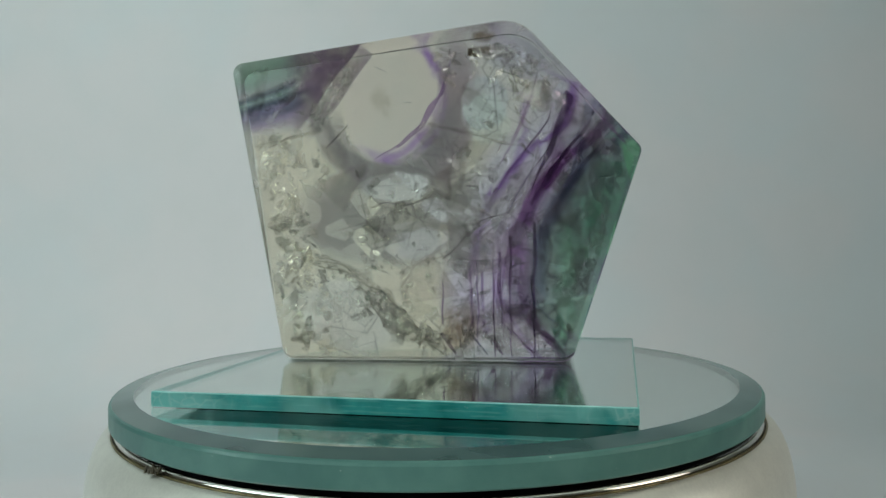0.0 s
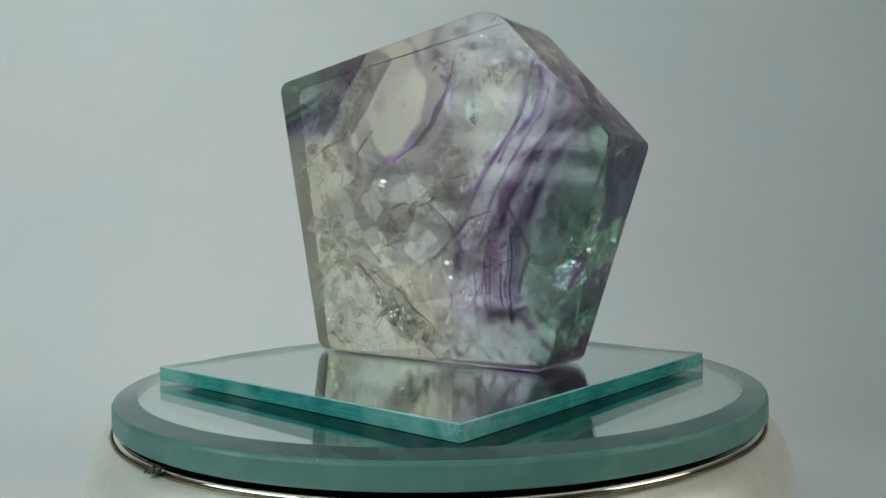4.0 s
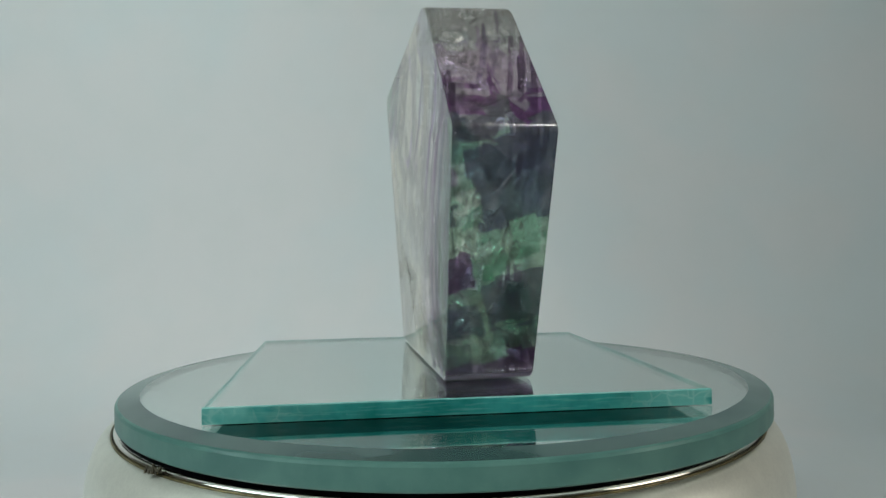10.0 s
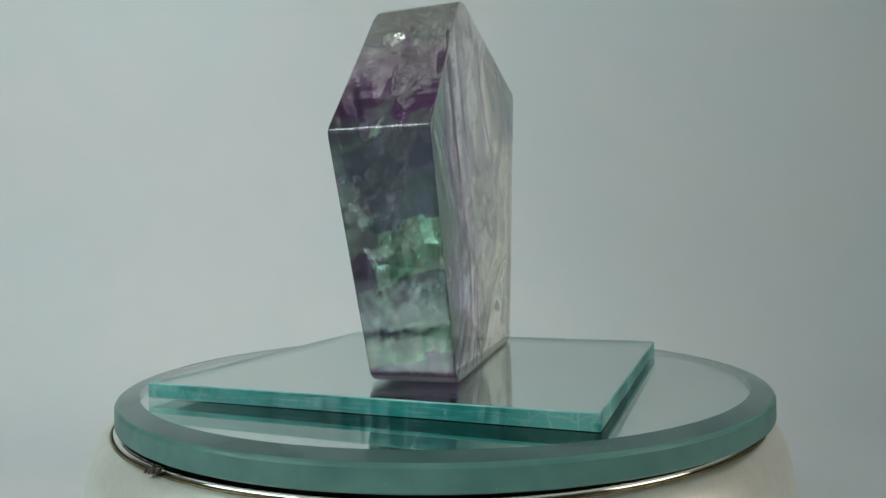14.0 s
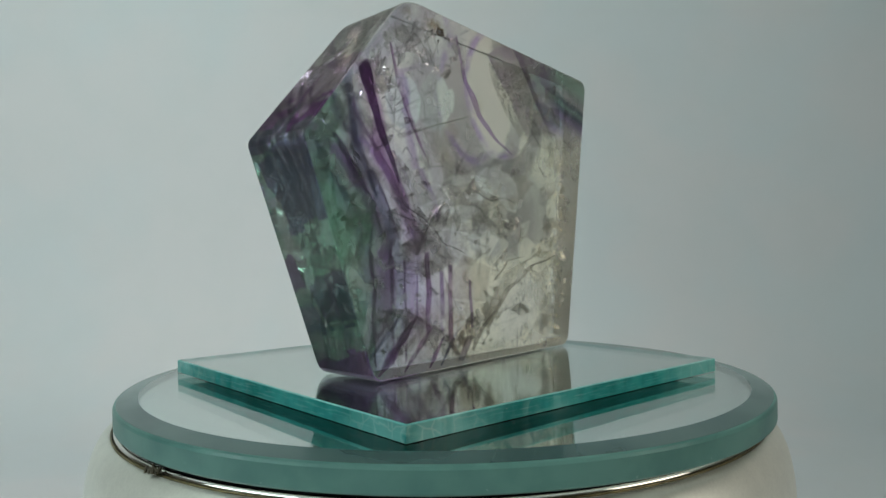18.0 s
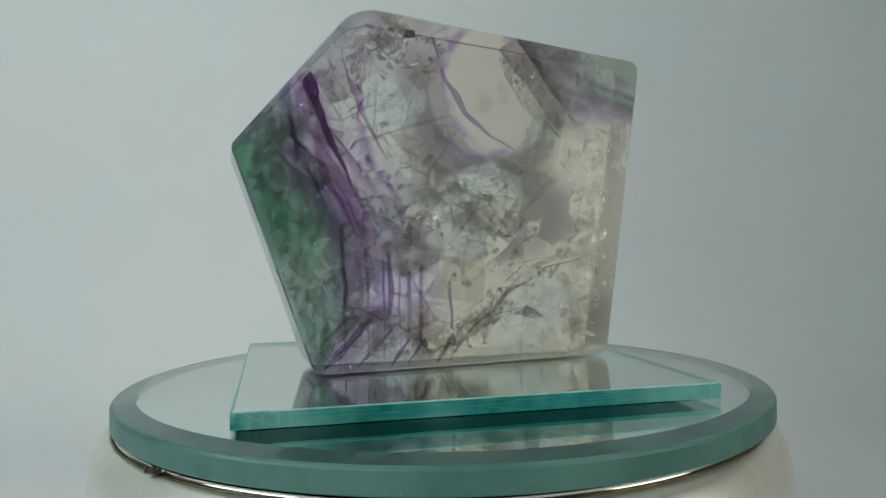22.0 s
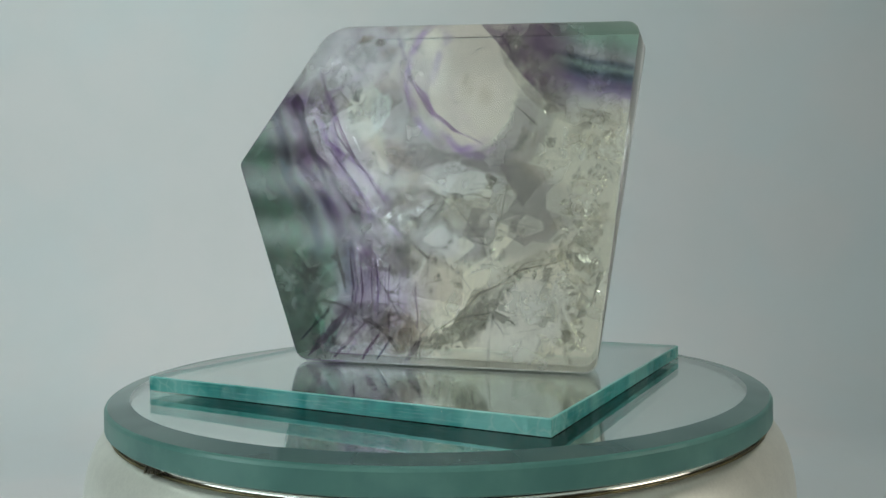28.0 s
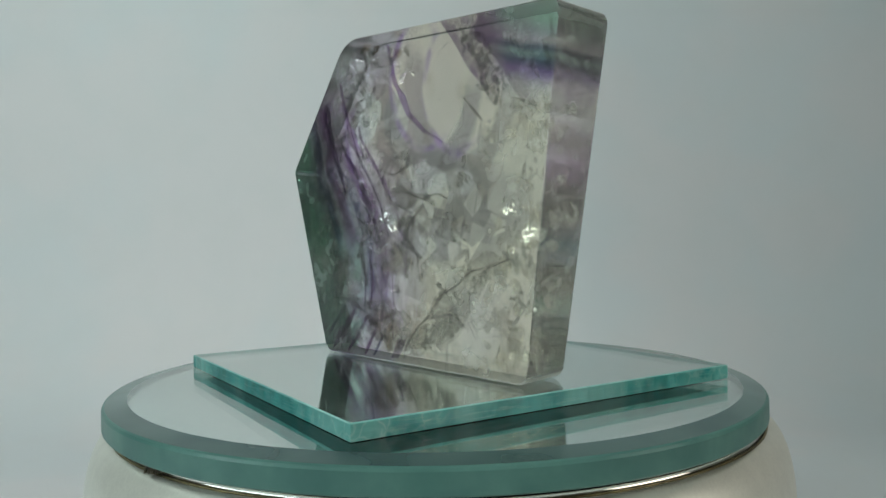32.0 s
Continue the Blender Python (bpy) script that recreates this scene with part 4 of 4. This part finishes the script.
        part("fleck", shard(c, cleaved(c, rnd), rnd.uniform(0.25, 0.9), 900 + k, rnd.uniform(0.5, 2.6), 0.08), SPARK, root, "bright fleck inside the stone")
    # bright faces that catch the light
    for k, (c, nrm, size, stretch, mat) in enumerate(((c, cleaved(c, rnd), size, stretch, SPARK if mat is GLINT else mat) for c, nrm, size, stretch, mat in (
            ((-13.5, 8.0, 27.5), (0.1, 1, 0.1), 2.6, 0.8, GLINT), ((13.3, 8.0, 27.0), (0.3, 1, 0.2), 1.8, 1.6, GLINT), ((29.0, -1.5, 17.5), (1, 0.1, 0.1), 2.6, 1.3, GLINT), ((31.0, 0.5, 30), (1, -0.3, 0.1), 2.8, 1.8, CRACK),
            ((29.5, 9.0, 11.8), (0.5, 1, 0.3), 2.2, 1.0, CRACK), ((10.5, 7.5, 62.0), (0.2, 0.8, 0.6), 1.6, 1.8, CRACK), ((16.0, 6.0, 60.5), (0.4, 0.7, 0.6), 2.0, 1.6, GLINT), ((-8.0, 8.0, 31.2), (0.0, 0.9, 0.5), 2.6, 0.5, CRACK),
            ((9.5, -5.5, 60.5), (0.1, -1, 0.3), 2.2, 1.2, GLINT), ((16.0, -7.0, 58.5), (0.4, -1, 0.4), 2.0, 1.5, CRACK), ((5.5, -3.2, 25.5), (0.5, -0.8, 0.5), 4.6, 0.5, CRACK), ((9.5, -3.4, 22), (0.3, -1, 0.2), 2.6, 1.6, CRACK), ((-1.5, -3.0, 44.7), (0, -1, 0), 3.2, 0.9, VEIL), ((22.0, -5.5, 22), (0.5, -0.8, 0.2), 3.2, 0.7, CRACK),
            ((31.0, -8.0, 33.5), (0.8, 0.0, 0.7), 2.2, 1.6, GLINT), ((27.0, -7.0, 9.5), (0.9, -0.2, 0.2), 2.2, 0.7, GLINT), ((27.0, 4.0, 8), (1, 0.1, 0.4), 2.8, 0.6, CRACK), ((34.0, -4.0, 44.5), (0.8, 0.0, 0.6), 2.4, 1.5, CRACK)))):
        part("crack", shard(c, nrm, size, 300 + k, stretch, 0.15), mat, root, "bright crack face inside the stone")
    # cream glints along the pale end
    for k in range(80):
        for _ in range(60):
            v = rnd.uniform(2, 46)
            c = (-29.5 - v * 0.14 + abs(rnd.gauss(0, 2.2)), rnd.uniform(1, 14), v)
            if inside(Vector(c) * MM, 0.0008):
                break
        part("fleck", shard(c, cleaved(c, rnd), rnd.uniform(0.3, 1.2), 1300 + k, rnd.uniform(0.5, 2.4), 0.12), CREAM, root, "cream glint inside the stone")
    # shining faces just under the narrow coloured sides
    for k in range(70):
        for _ in range(60):
            v = rnd.uniform(2, 44)
            c = (24.5 + v * 0.32 - abs(rnd.gauss(0, 2.5)), rnd.uniform(-6, 9), v)
            if inside(Vector(c) * MM, 0.0008):
                break
        nrm = Vector(rnd.choice(CLEAVAGE[1])) + Vector((rnd.gauss(0, 0.1), rnd.gauss(0, 0.1), rnd.gauss(0, 0.1)))
        part("fleck", shard(c, nrm, rnd.uniform(0.3, 1.0) if k > 14 else rnd.uniform(1.2, 2.6), 2100 + k, rnd.uniform(0.4, 2.4), 0.15), SPARK if k % 3 else CRACK, root, "bright fleck inside the stone")
    # broad cleavage planes under the narrow coloured sides
    for k in range(18):
        for _ in range(60):
            v = 2.5 + 40 * ((k * 0.618) % 1.0)
            c = (24.5 + v * 0.32 - rnd.uniform(1.0, 3.5), rnd.uniform(-4.5, 9.5), v)
            if inside(Vector(c) * MM, 0.0010):
                break
        nrm = Vector(rnd.choice(CLEAVAGE[1])) + Vector((0, rnd.gauss(0, 0.22), rnd.gauss(0, 0.22)))
        part("cleavage_plane", shard(c, nrm, rnd.uniform(2.5, 6.0), 4100 + k, rnd.uniform(0.35, 1.2), 0.04), FACET, root, "pale cleavage plane inside the stone")
    # broken glassy faces under the upper slope
    for k in range(80):
        for _ in range(60):
            a = rnd.random() ** 1.5
            deep = abs(rnd.gauss(0, 1.8)) + 0.9
            c = (14 + 23 * a - 0.74 * deep, rnd.uniform(-5, 10), 64 - 24 * a - 0.67 * deep)
            if inside(Vector(c) * MM, 0.0008):
                break
        nrm = (0.70 + rnd.gauss(0, 0.15), rnd.uniform(-0.7, 0.5), 0.50 + rnd.gauss(0, 0.18))
        part("fleck", shard(c, nrm, rnd.uniform(0.3, 1.2) if k > 16 else rnd.uniform(1.4, 3.2), 2700 + k, rnd.uniform(0.5, 2.2), 0.2), (SPARK, SPARK, CRACK, GLINT)[k % 4], root, "bright fleck inside the stone")
    # a crumbled crack near the broad face
    for k in range(110):
        for _ in range(60):
            a = rnd.random()
            c = (-13.0 + 12 * a + rnd.gauss(0, 0.9), rnd.uniform(-3.7, 2.0), 14.5 - 11 * a ** 0.7 + rnd.gauss(0, 0.9))
            if inside(Vector(c) * MM, 0.0008):
                break
        nrm = cleaved(c, rnd) if k % 3 == 0 else (rnd.uniform(-1, 1), rnd.uniform(-1, 0), rnd.uniform(-1, 1))
        part("fleck", shard(c, nrm, rnd.uniform(0.25, 1.1), 2400 + k, rnd.uniform(0.5, 2.4), 0.25), (SPARK, CRACK, CRACK)[k % 3], root, "silvery crumbled fleck inside the stone")
    # small faces along the long cracks
    for k in range(120):
        line, spread = (((-25, 20), (-14, 14), (-8.5, 6.5), (1, 2.4)), 0.9) if k % 3 == 0 else ((((21, 11.8), (13.5, 9.7), (7, 5.5), (3.7, 2.1)), 0.7) if k % 3 == 1 else (((14, 29), (15, 24), (9, 33), (-12, 28), (-11, 18)), 2.0))
        for _ in range(60):
            a = rnd.random() * (len(line) - 1)
            i = int(a)
            u, v = (line[i][j] + (line[i + 1][j] - line[i][j]) * (a - i) for j in (0, 1))
            c = (u + rnd.gauss(0, spread), rnd.uniform(-3.5, 9.3), v + rnd.gauss(0, spread))
            if inside(Vector(c) * MM, 0.0008):
                break
        part("fleck", shard(c, cleaved(c, rnd), rnd.uniform(0.2, 0.8), 1700 + k, rnd.uniform(0.5, 2.6), 0.15), SPARK, root, "bright fleck inside the stone")
    # crumbled silver beside the dark corner
    for k in range(90):
        for _ in range(60):
            a = rnd.random()
            c = (-15.5 - 9 * a + rnd.gauss(0, 1.0) - 1.5, rnd.uniform(-1, 10), 62 - 15 * a + rnd.gauss(0, 0.8))
            if inside(Vector(c) * MM, 0.0008):
                break
        part("fleck", shard(c, cleaved(c, rnd), rnd.uniform(0.3, 1.0), 1500 + k, rnd.uniform(0.5, 2.0), 0.2), rnd.choice((SPARK, SPARK, CRACK)), root, "silvery crumbled fleck inside the stone")
    # broad cream faces at the pale end
    for k in range(22):
        for _ in range(60):
            v = rnd.uniform(3, 44)
            c = (-25.0 - v * 0.14 + rnd.uniform(-5, 3), rnd.uniform(0, 8.5), v)
            if inside(Vector(c) * MM, 0.001):
                break
        nrm = Vector(CLEAVAGE[2][k % 6]) + Vector((-0.0034 * c[0], 0, -0.0034 * (v - 30))) + Vector((rnd.gauss(0, 0.06), 0, rnd.gauss(0, 0.06)))
        part("crack", shard(c, nrm, rnd.uniform(1.0, 2.8), 3000 + k, rnd.uniform(0.4, 0.9), 0.12), CREAM_VEIL if k % 2 else CREAM, root, "cream glint inside the stone")
    # thin bright slivers just under the polish, standing in for glints on surface scratches
    for k in range(110):
        for _ in range(60):
            v = rnd.uniform(14, 62)
            zone = k % 5
            c = (rnd.gauss(9, 9), rnd.uniform(-4.4, -3.2) if zone < 2 else rnd.uniform(8.4, 9.6), v) if zone < 4 else (24.0 + rnd.uniform(3, 42) * 0.32 - rnd.uniform(0.8, 2.0), rnd.uniform(-4, 9.5), 0)
            if zone == 4:
                c = (c[0], c[1], (c[0] - 22.6) / 0.32)
            if inside(Vector(c) * MM, 0.0007):
                break
        nrm = Vector(rnd.choice(CLEAVAGE[(0, 0, 2, 2, 1)[zone]])) + Vector((rnd.gauss(0, 0.12), rnd.gauss(0, 0.12), rnd.gauss(0, 0.12)))
        part("fleck", shard(c, nrm, rnd.uniform(0.08, 0.2), 6100 + k, rnd.uniform(4, 11), 0.05), (SPARK, GLINT)[k % 2], root, "bright sliver standing in for a scratch glint")
    # faces that flash towards the window as they turn: place, direction, size, stretch
    for k, (c, nrm, size, stretch) in enumerate((((29.0, -0.5, 17.8), (0.90, -0.43, -0.06), 2.6, 0.8), ((30.2, 0.8, 23.0), (0.88, -0.46, 0.0), 1.5, 1.5), ((27.4, -2.4, 10.5), (0.90, -0.44, -0.04), 1.1, 0.7),
                                                 ((3.2, 7.4, 27.2), (-0.25, 0.97, 0.03), 2.4, 0.9), ((6.5, 7.8, 28.0), (-0.20, 0.98, 0.05), 1.2, 2.2), ((-30.5, 6.5, 12.5), (-0.28, 0.96, 0.02), 2.2, 0.6), ((-29.0, 7.0, 21.0), (-0.22, 0.97, 0.06), 2.6, 0.5),
                                                 ((-32.5, 6.0, 24.0), (-0.30, 0.95, 0.0), 1.6, 1.2), ((9.7, 8.3, 29.0), (0.18, 0.98, 0.05), 0.9, 3.0), ((-31.0, 8.0, 20.0), (0.14, 0.99, 0.04), 2.0, 0.8), ((-16.0, 8.2, 24.5), (0.16, 0.98, 0.06), 1.3, 1.0))):
        part("crack", shard(c, nrm, size, 5200 + k, stretch, 0.18), FLASH if k < 3 else SPARK, root, "bright crack face inside the stone")
    # a rusty speck sealed under the top
    part("inclusion", shard((7.4, 8.0, 61.9), (0.1, 1.0, 0.3), 1.1, 5300, 1.6, 0.35), RUST, root, "rusty brown speck inside the stone")
    # dark hairlines
    for k in range(28):
        tangle = k < 24
        for _ in range(60):
            c = Vector((rnd.gauss(13.2, 2.2), rnd.uniform(-3.6, 6), rnd.gauss(17.5, 1.6))) if tangle else Vector((rnd.uniform(-24, 32), rnd.uniform(-4, 9), rnd.uniform(3, 60)))
            if inside(c * MM, 0.002):
                break
        part("crack", hairline(c, rnd.uniform(2, 5) if tangle else rnd.uniform(3, 9), rnd.uniform(-0.5, 0.7) if tangle else rnd.uniform(-1.6, 1.6), 60 + k), HAIR, root, "dark hairline crack inside the stone")
    made = 0
    while made < 60:
        c = (rnd.uniform(-38, 36), rnd.uniform(-3.5, 8.5), rnd.uniform(2, 62))
        if not inside(Vector(c) * MM, 0.001) or ((c[0] + 9) ** 2 + (c[2] - 53) ** 2) < 130:
            continue
        flat = made % 3 == 0
        nrm = (rnd.uniform(-0.6, 0.6), 1.0, rnd.uniform(-0.6, 0.6)) if flat else (rnd.uniform(-1, 1), rnd.uniform(-0.5, 0.5), rnd.uniform(-1, 1))
        size = rnd.uniform(3.5, 7.0) if made < 16 else rnd.uniform(0.6, 2.6)
        mat = rnd.choice((VEIL, VEIL, CRACK_DIM)) if made < 16 else rnd.choice((CRACK, GLINT, GLINT))
        part("crack", shard(c, nrm, size, made * 7 + 1, rnd.uniform(0.6, 1.8), rnd.uniform(0.2, 0.7)), mat, root, "silvery crack inside the stone")
        made += 1
    return root


stone = build_stone()


def spun(x, y, z, turn0, t):
    """A pose on the turning plate: the place at the start, carried round the axle."""
    a = SPIN * t
    c, s = math.cos(radians(a)), math.sin(radians(a))
    return pose(c * x - s * y, s * x + c * y, z, 0, 0, turn0 + a)


def motions():
    steps = [k * 0.5 for k in range(65)]
    walk(disc, [(t, spun(*DISC_OFF, 0, 0, t)) for t in steps])
    walk(tile, [(t, spun(0, 0, 0, 0, t)) for t in steps])
    walk(stone, [(t, spun(0, 0, 0, SLAB, t)) for t in steps])


motions()
